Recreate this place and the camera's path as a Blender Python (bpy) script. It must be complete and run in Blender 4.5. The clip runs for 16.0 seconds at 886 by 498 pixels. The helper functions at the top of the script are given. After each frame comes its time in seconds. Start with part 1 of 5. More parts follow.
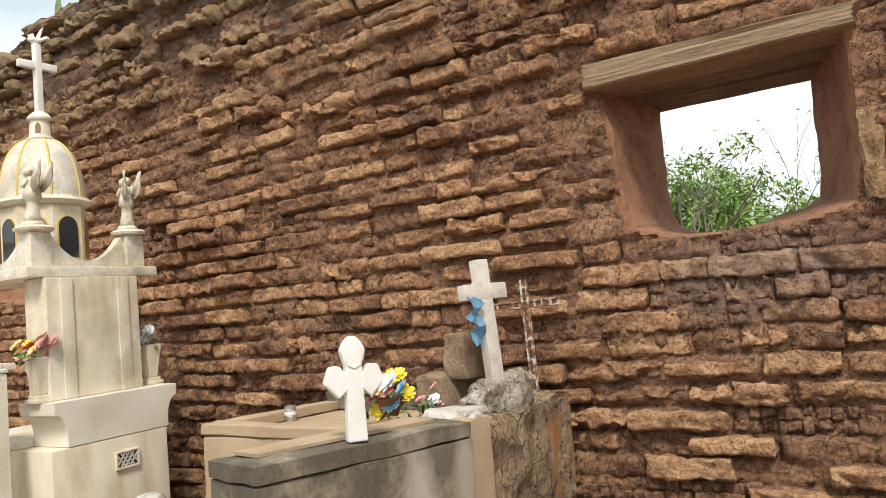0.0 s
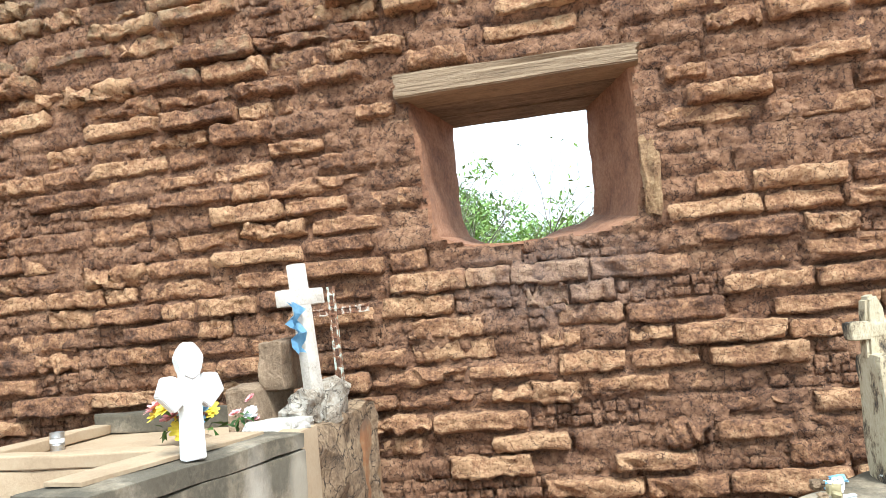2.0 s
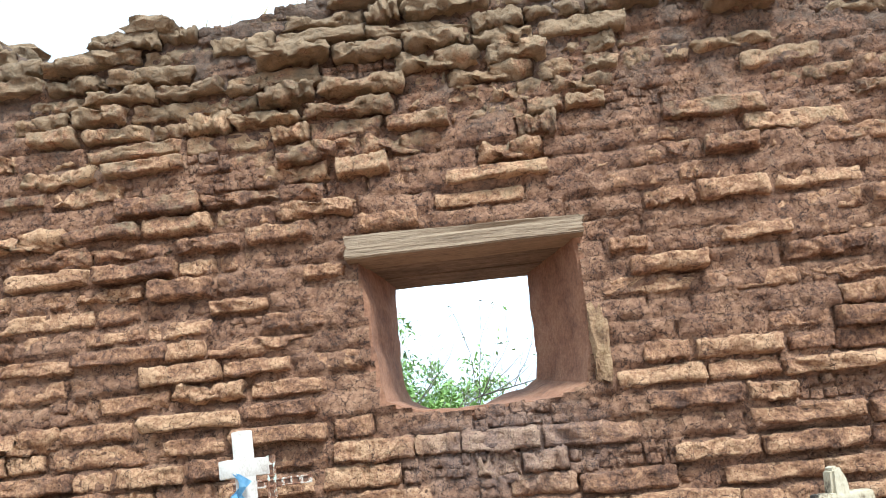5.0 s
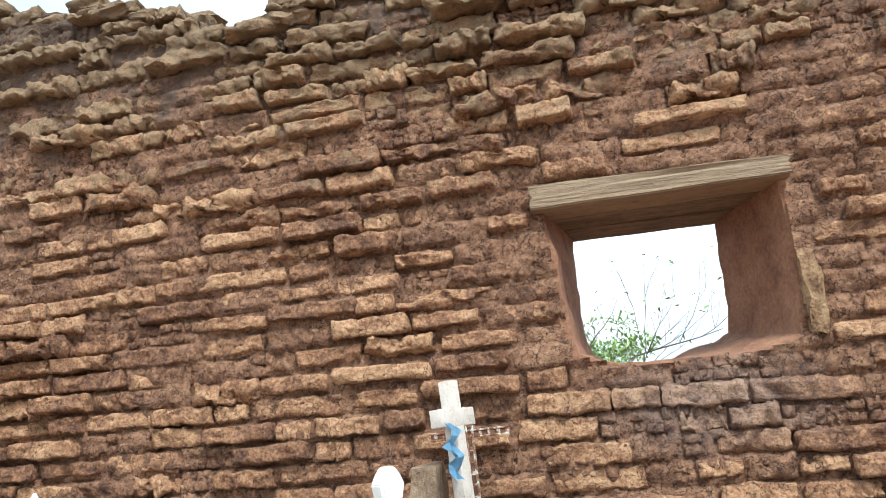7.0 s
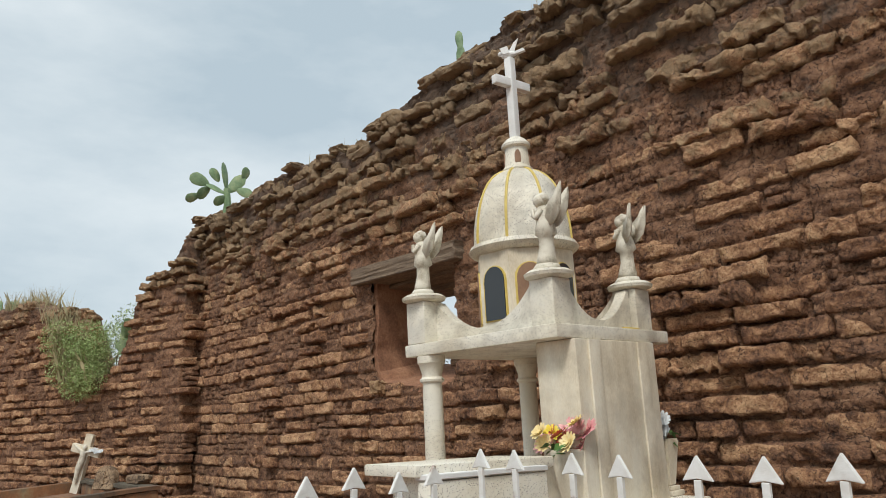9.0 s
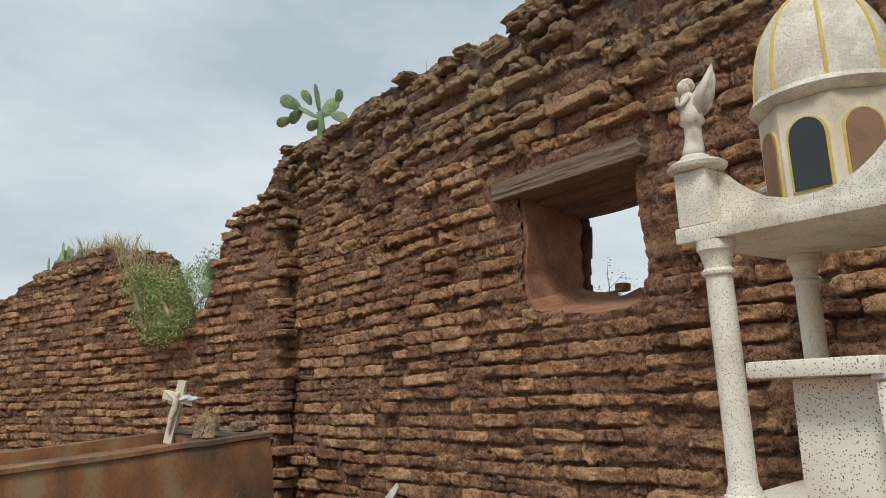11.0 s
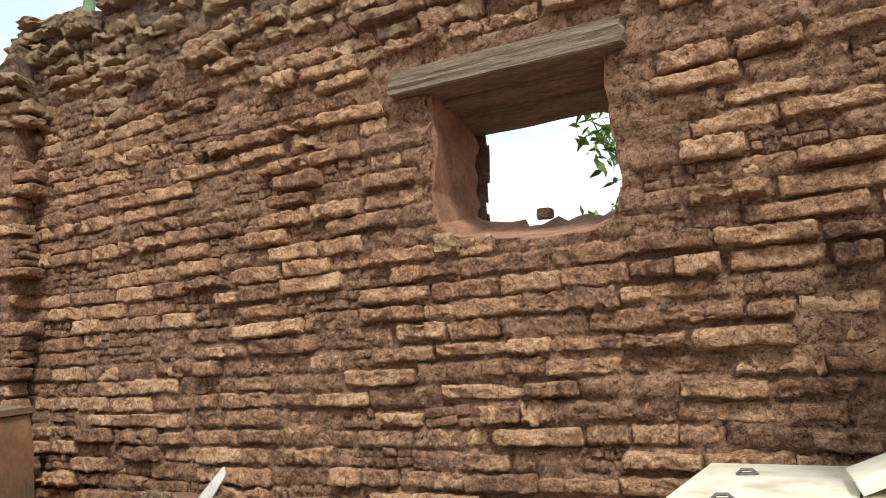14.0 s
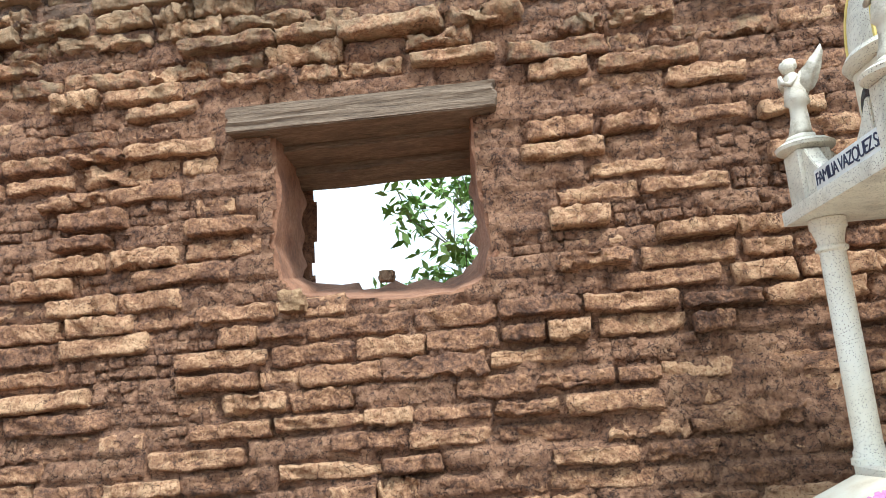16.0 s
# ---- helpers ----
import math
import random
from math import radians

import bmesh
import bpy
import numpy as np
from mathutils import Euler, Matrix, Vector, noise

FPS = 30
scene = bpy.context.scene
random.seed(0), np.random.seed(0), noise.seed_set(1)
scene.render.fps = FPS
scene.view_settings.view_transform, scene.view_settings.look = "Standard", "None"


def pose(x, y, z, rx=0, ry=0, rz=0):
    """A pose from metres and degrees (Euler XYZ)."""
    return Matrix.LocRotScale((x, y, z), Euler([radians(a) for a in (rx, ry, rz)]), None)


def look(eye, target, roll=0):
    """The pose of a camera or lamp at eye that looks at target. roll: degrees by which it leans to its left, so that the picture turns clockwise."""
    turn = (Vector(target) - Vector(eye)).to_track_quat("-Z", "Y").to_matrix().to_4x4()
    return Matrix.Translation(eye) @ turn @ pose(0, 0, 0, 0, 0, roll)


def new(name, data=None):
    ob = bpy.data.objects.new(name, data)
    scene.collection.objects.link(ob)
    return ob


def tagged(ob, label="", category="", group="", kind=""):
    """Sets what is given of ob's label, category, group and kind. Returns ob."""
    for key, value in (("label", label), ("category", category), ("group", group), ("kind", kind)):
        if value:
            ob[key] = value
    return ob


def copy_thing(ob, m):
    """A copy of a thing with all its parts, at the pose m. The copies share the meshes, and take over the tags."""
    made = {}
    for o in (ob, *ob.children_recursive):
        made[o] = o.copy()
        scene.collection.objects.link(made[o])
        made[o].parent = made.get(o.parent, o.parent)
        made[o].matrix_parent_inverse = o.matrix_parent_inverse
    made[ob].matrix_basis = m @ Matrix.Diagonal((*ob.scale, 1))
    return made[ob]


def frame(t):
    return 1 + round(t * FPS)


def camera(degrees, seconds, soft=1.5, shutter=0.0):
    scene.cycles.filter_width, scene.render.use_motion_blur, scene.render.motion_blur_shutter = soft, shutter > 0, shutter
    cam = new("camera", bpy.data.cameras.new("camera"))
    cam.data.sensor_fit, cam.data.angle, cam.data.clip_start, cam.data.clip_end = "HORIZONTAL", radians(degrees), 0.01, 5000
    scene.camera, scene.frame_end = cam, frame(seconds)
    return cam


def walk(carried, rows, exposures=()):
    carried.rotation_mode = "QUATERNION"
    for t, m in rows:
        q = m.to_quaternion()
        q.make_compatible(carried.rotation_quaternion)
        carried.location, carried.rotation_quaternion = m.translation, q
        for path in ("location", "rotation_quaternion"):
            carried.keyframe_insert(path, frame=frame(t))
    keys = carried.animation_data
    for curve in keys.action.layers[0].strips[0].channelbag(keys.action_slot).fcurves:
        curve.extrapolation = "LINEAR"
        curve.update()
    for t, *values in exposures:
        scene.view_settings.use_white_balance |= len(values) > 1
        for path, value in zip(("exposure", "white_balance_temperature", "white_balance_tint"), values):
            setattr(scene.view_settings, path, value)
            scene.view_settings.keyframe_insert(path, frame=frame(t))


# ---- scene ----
cam = camera(60.6, 16.0, soft=0.8)
PATH = [
    (0, (1.2, -4.21, 1.519), (0.095, -2.552, 1.691), -4.2),
    (0.5, (1.012, -4.223, 1.491), (0.193, -2.405, 1.649), -4.4),
    (1, (0.83, -4.285, 1.498), (0.2, -2.393, 1.653), -4.5),
    (1.5, (0.731, -4.319, 1.487), (0.208, -2.396, 1.647), -4.7),
    (2, (0.697, -4.346, 1.493), (0.26, -2.401, 1.656), -4.9),
    (2.5, (0.659, -4.316, 1.502), (0.284, -2.358, 1.663), -4.9),
    (3, (0.535, -4.199, 1.478), (0.21, -2.235, 1.667), -5.0),
    (3.5, (0.471, -4.227, 1.511), (0.215, -2.275, 1.867), -5.1),
    (4, (0.415, -4.287, 1.523), (0.228, -2.356, 2.009), -5.3),
    (4.2, (0.414, -4.302, 1.532), (0.25, -2.382, 2.068), -5.4),
    (6.3, (0.274, -4.398, 1.569), (0.148, -2.479, 2.119), -5.2),
    (6.5, (0.201, -4.393, 1.572), (0.034, -2.471, 2.096), -5.1),
    (7, (-0.012, -4.298, 1.545), (-0.463, -2.409, 2.022), -4.1),
    (7.5, (-0.275, -4.304, 1.586), (-1.066, -2.525, 2.044), -3.5),
    (8, (-0.639, -4.401, 1.591), (-1.687, -2.762, 2.054), -3.1),
    (8.5, (-0.98, -4.391, 1.567), (-2.303, -2.962, 2.021), -2.3),
    (9, (-1.38, -4.358, 1.551), (-2.867, -3.103, 2.012), -1.9),
    (9.5, (-1.78, -4.351, 1.556), (-3.317, -3.155, 2.011), -2.0),
    (10, (-2.193, -4.341, 1.498), (-3.762, -3.186, 1.948), -1.8),
    (10.2, (-2.367, -4.349, 1.478), (-3.94, -3.2, 1.93), -1.7),
    (12.3, (-3.818, -4.626, 1.203), (-5.276, -3.265, 1.349), -1.9),
    (12.5, (-3.982, -4.558, 1.204), (-5.398, -3.153, 1.353), -2.0),
    (13, (-4.407, -4.507, 1.198), (-5.701, -2.996, 1.409), -2.4),
    (13.5, (-4.782, -4.44, 1.217), (-5.923, -2.819, 1.478), -2.6),
    (14, (-5.159, -4.325, 1.237), (-6.136, -2.602, 1.515), -2.9),
    (14.5, (-5.499, -4.302, 1.231), (-6.273, -2.481, 1.52), -3.2),
    (15, (-5.805, -4.251, 1.222), (-6.362, -2.358, 1.55), -3.5),
    (15.5, (-6.054, -4.197, 1.225), (-6.406, -2.272, 1.635), -3.9),
    (16, (-6.202, -4.267, 1.198), (-6.412, -2.331, 1.65), -4.3),
]
EXPOSURES = [
    (0, 0.70, 6750, 10), (0.7, 1.2, 6450, 9), (1.5, 1.48, 6050, 6), (4.2, 1.52, 5400, 4), (6.3, 1.08, 5650, 6), (7.0, 1.15, 5800, 6),
    (7.5, 1.0, 6400, 9), (8.0, 0.9, 6450, 9), (8.5, 0.48, 6350, 9), (9.0, 0.15, 6300, 9), (10.2, -0.05, 6300, 9), (12.3, 0.3, 6500, 10),
    (13.5, 0.6, 6350, 8), (14.5, 1.15, 6050, 6), (16, 1.36, 5600, 5),
]
walk(cam, [(t, look(e, g, r)) for t, e, g, r in PATH], exposures=EXPOSURES)

# ---- world, sun and exposure ----
world = bpy.data.worlds.new("overcast_sky")
scene.world = world
world.use_nodes = True
wn, wl = world.node_tree.nodes, world.node_tree.links
wn.clear()
sky = wn.new("ShaderNodeTexSky")
sky.sky_type = "NISHITA"
sky.sun_disc = False
sky.sun_elevation, sky.sun_rotation = radians(58), radians(150)
sky.dust_density = 3.0
tex = wn.new("ShaderNodeTexCoord")
squash = wn.new("ShaderNodeMapping")
squash.inputs["Scale"].default_value = (1.0, 1.0, 2.6)
clouds = wn.new("ShaderNodeTexNoise")
clouds.inputs["Scale"].default_value, clouds.inputs["Detail"].default_value = 1.9, 7.0
clouds.inputs["Roughness"].default_value = 0.55
ramp = wn.new("ShaderNodeValToRGB")
ramp.color_ramp.elements[0].position, ramp.color_ramp.elements[0].color = 0.36, (4.9, 5.75, 6.2, 1)
ramp.color_ramp.elements[1].position, ramp.color_ramp.elements[1].color = 0.62, (7.6, 8.1, 8.15, 1)
cover = wn.new("ShaderNodeMix")
cover.data_type = "RGBA"
cover.inputs["Factor"].default_value = 0.88
back = wn.new("ShaderNodeBackground")
back.inputs["Strength"].default_value = 0.10
out = wn.new("ShaderNodeOutputWorld")
wl.new(tex.outputs["Generated"], squash.inputs["Vector"])
wl.new(squash.outputs["Vector"], clouds.inputs["Vector"])
wl.new(clouds.outputs["Fac"], ramp.inputs["Fac"])
wl.new(sky.outputs["Color"], cover.inputs["A"])
wl.new(ramp.outputs["Color"], cover.inputs["B"])
wl.new(cover.outputs["Result"], back.inputs["Color"])
wl.new(back.outputs["Background"], out.inputs["Surface"])

sun_data = bpy.data.lights.new("sun", "SUN")
sun_data.energy, sun_data.angle, sun_data.color = 2.1, radians(14), (1.0, 0.95, 0.87)
sun = new("sun", sun_data)
sun.matrix_world = look((0, 0, 0), (-0.42, 0.62, -1.0))


# ---- materials ----
def material(name, stops, scale=6.0, rough=0.85, bump=0.4, fine=60.0, fine_mix=0.35, bump_fine=0.4, metal=0.0,
             pieces=False, streak=None, speckle=None, bump_dist=0.02, cracks=None):
    """Two scales of noise through a colour ramp; pieces: every piece its own shade; speckle: (colour, scale, size)."""
    m = bpy.data.materials.new(name)
    m.use_nodes = True
    n, l = m.node_tree.nodes, m.node_tree.links
    bsdf = n["Principled BSDF"]
    bsdf.inputs["Roughness"].default_value = rough
    bsdf.inputs["Metallic"].default_value = metal
    geo = n.new("ShaderNodeNewGeometry")
    pos = geo.outputs["Position"]
    if streak:
        mp = n.new("ShaderNodeMapping")
        mp.inputs["Scale"].default_value = streak
        l.new(pos, mp.inputs["Vector"])
        pos = mp.outputs["Vector"]
    a = n.new("ShaderNodeTexNoise")
    a.inputs["Scale"].default_value, a.inputs["Detail"].default_value = scale, 6.0
    b = n.new("ShaderNodeTexNoise")
    b.inputs["Scale"].default_value, b.inputs["Detail"].default_value = fine, 5.0
    b.inputs["Roughness"].default_value = 0.72
    l.new(pos, a.inputs["Vector"])
    l.new(pos, b.inputs["Vector"])
    mix = n.new("ShaderNodeMix")
    mix.inputs["Factor"].default_value = fine_mix
    l.new(a.outputs["Fac"], mix.inputs["A"])
    l.new(b.outputs["Fac"], mix.inputs["B"])
    fac = mix.outputs["Result"]
    if pieces:
        info = n.new("ShaderNodeObjectInfo")
        add = n.new("ShaderNodeMath")
        add.operation = "ADD"
        l.new(info.outputs["Random"], add.inputs[0])
        l.new(geo.outputs["Random Per Island"], add.inputs[1])
        fr = n.new("ShaderNodeMath")
        fr.operation = "FRACT"
        l.new(add.outputs[0], fr.inputs[0])
        ma = n.new("ShaderNodeMath")
        ma.operation, ma.inputs[1].default_value = "MULTIPLY_ADD", 0.15
        l.new(fr.outputs[0], ma.inputs[0])
        sub = n.new("ShaderNodeMath")
        sub.operation, sub.inputs[1].default_value = "SUBTRACT", 0.075
        l.new(fac, sub.inputs[0])
        l.new(sub.outputs[0], ma.inputs[2])
        fac = ma.outputs[0]
    cr = n.new("ShaderNodeValToRGB")
    while len(cr.color_ramp.elements) < len(stops):
        cr.color_ramp.elements.new(0.5)
    for e, (p, c) in zip(cr.color_ramp.elements, stops):
        e.position, e.color = p, (*c, 1)
    l.new(fac, cr.inputs["Fac"])
    col = cr.outputs["Color"]
    if speckle:
        sc, ss, size = speckle
        v = n.new("ShaderNodeTexVoronoi")
        v.inputs["Scale"].default_value = ss
        l.new(geo.outputs["Position"], v.inputs["Vector"])
        lt = n.new("ShaderNodeMath")
        lt.operation, lt.inputs[1].default_value = "LESS_THAN", size
        l.new(v.outputs["Distance"], lt.inputs[0])
        vm = n.new("ShaderNodeMix")
        vm.data_type = "RGBA"
        l.new(lt.outputs[0], vm.inputs["Factor"])
        l.new(col, vm.inputs["A"])
        vm.inputs["B"].default_value = (*sc, 1)
        col = vm.outputs["Result"]
    if cracks:
        cs, cw, cc = cracks
        warp = n.new("ShaderNodeTexNoise")
        warp.inputs["Scale"].default_value, warp.inputs["Detail"].default_value = cs * 1.7, 3.0
        l.new(geo.outputs["Position"], warp.inputs["Vector"])
        wm = n.new("ShaderNodeVectorMath")
        wm.operation, wm.inputs["Scale"].default_value = "SCALE", 0.11
        l.new(warp.outputs["Color"], wm.inputs[0])
        wa = n.new("ShaderNodeVectorMath")
        wa.operation = "ADD"
        l.new(geo.outputs["Position"], wa.inputs[0])
        l.new(wm.outputs["Vector"], wa.inputs[1])
        ve = n.new("ShaderNodeTexVoronoi")
        ve.feature = "DISTANCE_TO_EDGE"
        ve.inputs["Scale"].default_value = cs
        l.new(wa.outputs["Vector"], ve.inputs["Vector"])
        cm = n.new("ShaderNodeMapRange")
        cm.inputs["From Min"].default_value, cm.inputs["From Max"].default_value = cw * 0.25, cw
        l.new(ve.outputs["Distance"], cm.inputs["Value"])
        cx = n.new("ShaderNodeMix")
        cx.data_type = "RGBA"
        l.new(cm.outputs["Result"], cx.inputs["Factor"])
        cx.inputs["A"].default_value = (*cc, 1)
        l.new(col, cx.inputs["B"])
        col = cx.outputs["Result"]
    l.new(col, bsdf.inputs["Base Color"])
    if bump:
        b1 = n.new("ShaderNodeBump")
        b1.inputs["Strength"].default_value, b1.inputs["Distance"].default_value = bump, bump_dist
        l.new(a.outputs["Fac"], b1.inputs["Height"])
        b2 = n.new("ShaderNodeBump")
        b2.inputs["Strength"].default_value, b2.inputs["Distance"].default_value = bump_fine, bump_dist * 0.4
        l.new(b.outputs["Fac"], b2.inputs["Height"])
        l.new(b1.outputs["Normal"], b2.inputs["Normal"])
        if cracks:
            b3 = n.new("ShaderNodeBump")
            b3.inputs["Strength"].default_value, b3.inputs["Distance"].default_value = 0.8, 0.012
            l.new(cm.outputs["Result"], b3.inputs["Height"])
            l.new(b3.outputs["Normal"], b1.inputs["Normal"])
        l.new(b2.outputs["Normal"], bsdf.inputs["Normal"])
    m["base"] = cr.name
    return m


def overlay(m, colour, low, high, scale, zlow, zhigh, amount=1.0):
    """Lichen or dirt: patches of colour that grow thicker between two heights."""
    n, l = m.node_tree.nodes, m.node_tree.links
    bsdf = n["Principled BSDF"]
    src = bsdf.inputs["Base Color"].links[0].from_socket
    geo = n.new("ShaderNodeNewGeometry")
    sep = n.new("ShaderNodeSeparateXYZ")
    l.new(geo.outputs["Position"], sep.inputs[0])
    mr = n.new("ShaderNodeMapRange")
    mr.inputs["From Min"].default_value, mr.inputs["From Max"].default_value = zlow, zhigh
    l.new(sep.outputs["Z"], mr.inputs["Value"])
    t = n.new("ShaderNodeTexNoise")
    t.inputs["Scale"].default_value, t.inputs["Detail"].default_value, t.inputs["Roughness"].default_value = scale, 8.0, 0.7
    l.new(geo.outputs["Position"], t.inputs["Vector"])
    ad = n.new("ShaderNodeMath")
    ad.operation, ad.inputs[1].default_value = "MULTIPLY_ADD", 0.42
    l.new(mr.outputs["Result"], ad.inputs[0])
    l.new(t.outputs["Fac"], ad.inputs[2])
    m2 = n.new("ShaderNodeMapRange")
    m2.inputs["From Min"].default_value, m2.inputs["From Max"].default_value = low, high
    m2.inputs["To Max"].default_value = amount
    l.new(ad.outputs[0], m2.inputs["Value"])
    mx = n.new("ShaderNodeMix")
    mx.data_type = "RGBA"
    l.new(m2.outputs["Result"], mx.inputs["Factor"])
    l.new(src, mx.inputs["A"])
    mx.inputs["B"].default_value = (*colour, 1)
    l.new(mx.outputs["Result"], bsdf.inputs["Base Color"])


def stain(m, colour, centre, size, amount):
    """One washed-out patch round a place."""
    n, l = m.node_tree.nodes, m.node_tree.links
    bsdf = n["Principled BSDF"]
    src = bsdf.inputs["Base Color"].links[0].from_socket
    geo = n.new("ShaderNodeNewGeometry")
    sub = n.new("ShaderNodeVectorMath")
    sub.operation, sub.inputs[1].default_value = "SUBTRACT", centre
    l.new(geo.outputs["Position"], sub.inputs[0])
    div = n.new("ShaderNodeVectorMath")
    div.operation, div.inputs[1].default_value = "DIVIDE", size
    l.new(sub.outputs["Vector"], div.inputs[0])
    ln = n.new("ShaderNodeVectorMath")
    ln.operation = "LENGTH"
    l.new(div.outputs["Vector"], ln.inputs[0])
    t = n.new("ShaderNodeTexNoise")
    t.inputs["Scale"].default_value, t.inputs["Detail"].default_value = 7.0, 6.0
    l.new(geo.outputs["Position"], t.inputs["Vector"])
    ad = n.new("ShaderNodeMath")
    ad.operation = "ADD"
    l.new(ln.outputs["Value"], ad.inputs[0])
    l.new(t.outputs["Fac"], ad.inputs[1])
    mr = n.new("ShaderNodeMapRange")
    mr.inputs["From Min"].default_value, mr.inputs["From Max"].default_value = 1.7, 0.9
    mr.inputs["To Max"].default_value = amount
    l.new(ad.outputs[0], mr.inputs["Value"])
    mx = n.new("ShaderNodeMix")
    mx.data_type = "RGBA"
    l.new(mr.outputs["Result"], mx.inputs["Factor"])
    l.new(src, mx.inputs["A"])
    mx.inputs["B"].default_value = (*colour, 1)
    l.new(mx.outputs["Result"], bsdf.inputs["Base Color"])


ADOBE = material("adobe_brick", [(0.34, (0.085, 0.042, 0.026)), (0.43, (0.225, 0.112, 0.062)), (0.51, (0.375, 0.195, 0.100)), (0.62, (0.60, 0.37, 0.205))],
                 scale=8, rough=0.95, bump=1.0, fine=42, fine_mix=0.6, bump_fine=1.0, pieces=True, bump_dist=0.06, speckle=((0.075, 0.038, 0.024), 62, 0.18),
                 cracks=(6.5, 0.010, (0.11, 0.055, 0.034)))
overlay(ADOBE, (0.125, 0.10, 0.075), 0.62, 0.86, 4.5, 2.9, 4.6, 0.62)
overlay(ADOBE, (0.42, 0.31, 0.17), 0.74, 0.86, 9.0, 2.0, 4.2, 0.4)
stain(ADOBE, (0.235, 0.185, 0.165), (0.35, 0.0, 1.62), (0.62, 0.3, 0.26), 0.48)
MUD = material("adobe_mortar", [(0.34, (0.055, 0.028, 0.018)), (0.42, (0.17, 0.086, 0.05)), (0.52, (0.275, 0.145, 0.081)), (0.65, (0.43, 0.255, 0.15))],
               scale=5, rough=0.97, bump=1.0, fine=34, fine_mix=0.6, bump_fine=1.0, bump_dist=0.06, speckle=((0.05, 0.027, 0.018), 55, 0.16), cracks=(13.0, 0.035, (0.07, 0.036, 0.024)))
overlay(MUD, (0.105, 0.082, 0.062), 0.66, 0.88, 4.0, 2.9, 4.7, 0.75)
stain(MUD, (0.20, 0.16, 0.145), (0.35, 0.0, 1.62), (0.62, 0.3, 0.26), 0.48)
PLASTER = material("clay_plaster", [(0.34, (0.15, 0.073, 0.044)), (0.48, (0.28, 0.135, 0.075)), (0.65, (0.42, 0.225, 0.13))],
                   scale=5, rough=0.95, bump=0.8, fine=34, fine_mix=0.5, bump_fine=0.9, bump_dist=0.03)
PALE_CLAY = material("pale_clay", [(0.36, (0.16, 0.085, 0.045)), (0.48, (0.36, 0.22, 0.115)), (0.62, (0.52, 0.35, 0.19))], scale=14, rough=0.95, bump=1.0, fine=60, fine_mix=0.5, bump_fine=1.0, bump_dist=0.04)
WOOD = material("weathered_beam", [(0.25, (0.11, 0.075, 0.05)), (0.5, (0.30, 0.215, 0.135)), (0.8, (0.45, 0.345, 0.22))],
                scale=5, rough=0.9, bump=0.9, fine=22, fine_mix=0.6, bump_fine=0.9, streak=(0.7, 2.5, 9.0))
CONCRETE = material("old_concrete", [(0.33, (0.075, 0.06, 0.043)), (0.44, (0.20, 0.16, 0.11)), (0.52, (0.34, 0.275, 0.19)), (0.64, (0.50, 0.42, 0.31))],
                    scale=3.5, rough=0.92, bump=0.5, fine=50, fine_mix=0.35, bump_fine=0.6, streak=(1, 1, 0.7))
overlay(CONCRETE, (0.055, 0.05, 0.037), 0.66, 0.90, 3.0, 0.2, 1.0, 0.8)
stain(CONCRETE, (0.46, 0.41, 0.34), (-0.70, -1.62, 0.72), (0.2, 0.10, 0.26), 0.85)
stain(CONCRETE, (0.42, 0.37, 0.29), (-0.66, -1.35, 0.80), (0.2, 0.07, 0.22), 0.8)
RENDER_TAN = material("tan_render", [(0.25, (0.26, 0.18, 0.11)), (0.5, (0.42, 0.31, 0.20)), (0.8, (0.52, 0.42, 0.29))],
                      scale=3, rough=0.92, bump=0.35, fine=60, bump_fine=0.4)
RUST_RENDER = material("rust_stained_render", [(0.34, (0.055, 0.038, 0.028)), (0.43, (0.155, 0.085, 0.045)), (0.52, (0.26, 0.115, 0.05)), (0.62, (0.29, 0.21, 0.115))],
                       scale=1.7, rough=0.9, bump=0.4, fine=30, fine_mix=0.25, bump_fine=0.5, streak=(1.3, 1.3, 0.8))
overlay(RUST_RENDER, (0.10, 0.085, 0.065), 0.80, 0.95, 2.2, 0.5, 1.05, 0.75)
TERRAZZO = material("cream_terrazzo", [(0.34, (0.60, 0.53, 0.41)), (0.48, (0.75, 0.70, 0.58)), (0.62, (0.80, 0.77, 0.68))],
                    scale=2.5, rough=0.55, bump=0.08, fine=60, fine_mix=0.3, bump_fine=0.1, speckle=((0.15, 0.12, 0.095), 115, 0.25))
STONE_CREAM = material("cream_stone", [(0.34, (0.53, 0.44, 0.31)), (0.48, (0.70, 0.62, 0.48)), (0.62, (0.78, 0.73, 0.61))],
                       scale=3.0, rough=0.75, bump=0.12, fine=80, fine_mix=0.3, bump_fine=0.2, streak=(2, 2, 0.6))
overlay(TERRAZZO, (0.13, 0.105, 0.08), 0.84, 1.0, 6.0, 0.6, 2.2, 0.3)
overlay(STONE_CREAM, (0.20, 0.15, 0.10), 0.82, 1.0, 3.0, 0.2, 1.6, 0.3)
OFF_WHITE = material("off_white_stone", [(0.32, (0.40, 0.34, 0.27)), (0.45, (0.60, 0.55, 0.48)), (0.62, (0.70, 0.66, 0.60))],
                     scale=14, rough=0.85, bump=0.3, fine=90, fine_mix=0.5, bump_fine=0.5)
WHITE = material("white_paint", [(0.3, (0.66, 0.65, 0.62)), (0.6, (0.80, 0.80, 0.78)), (0.85, (0.84, 0.84, 0.83))],
                 scale=9, rough=0.6, bump=0.15, fine=90, bump_fine=0.2)
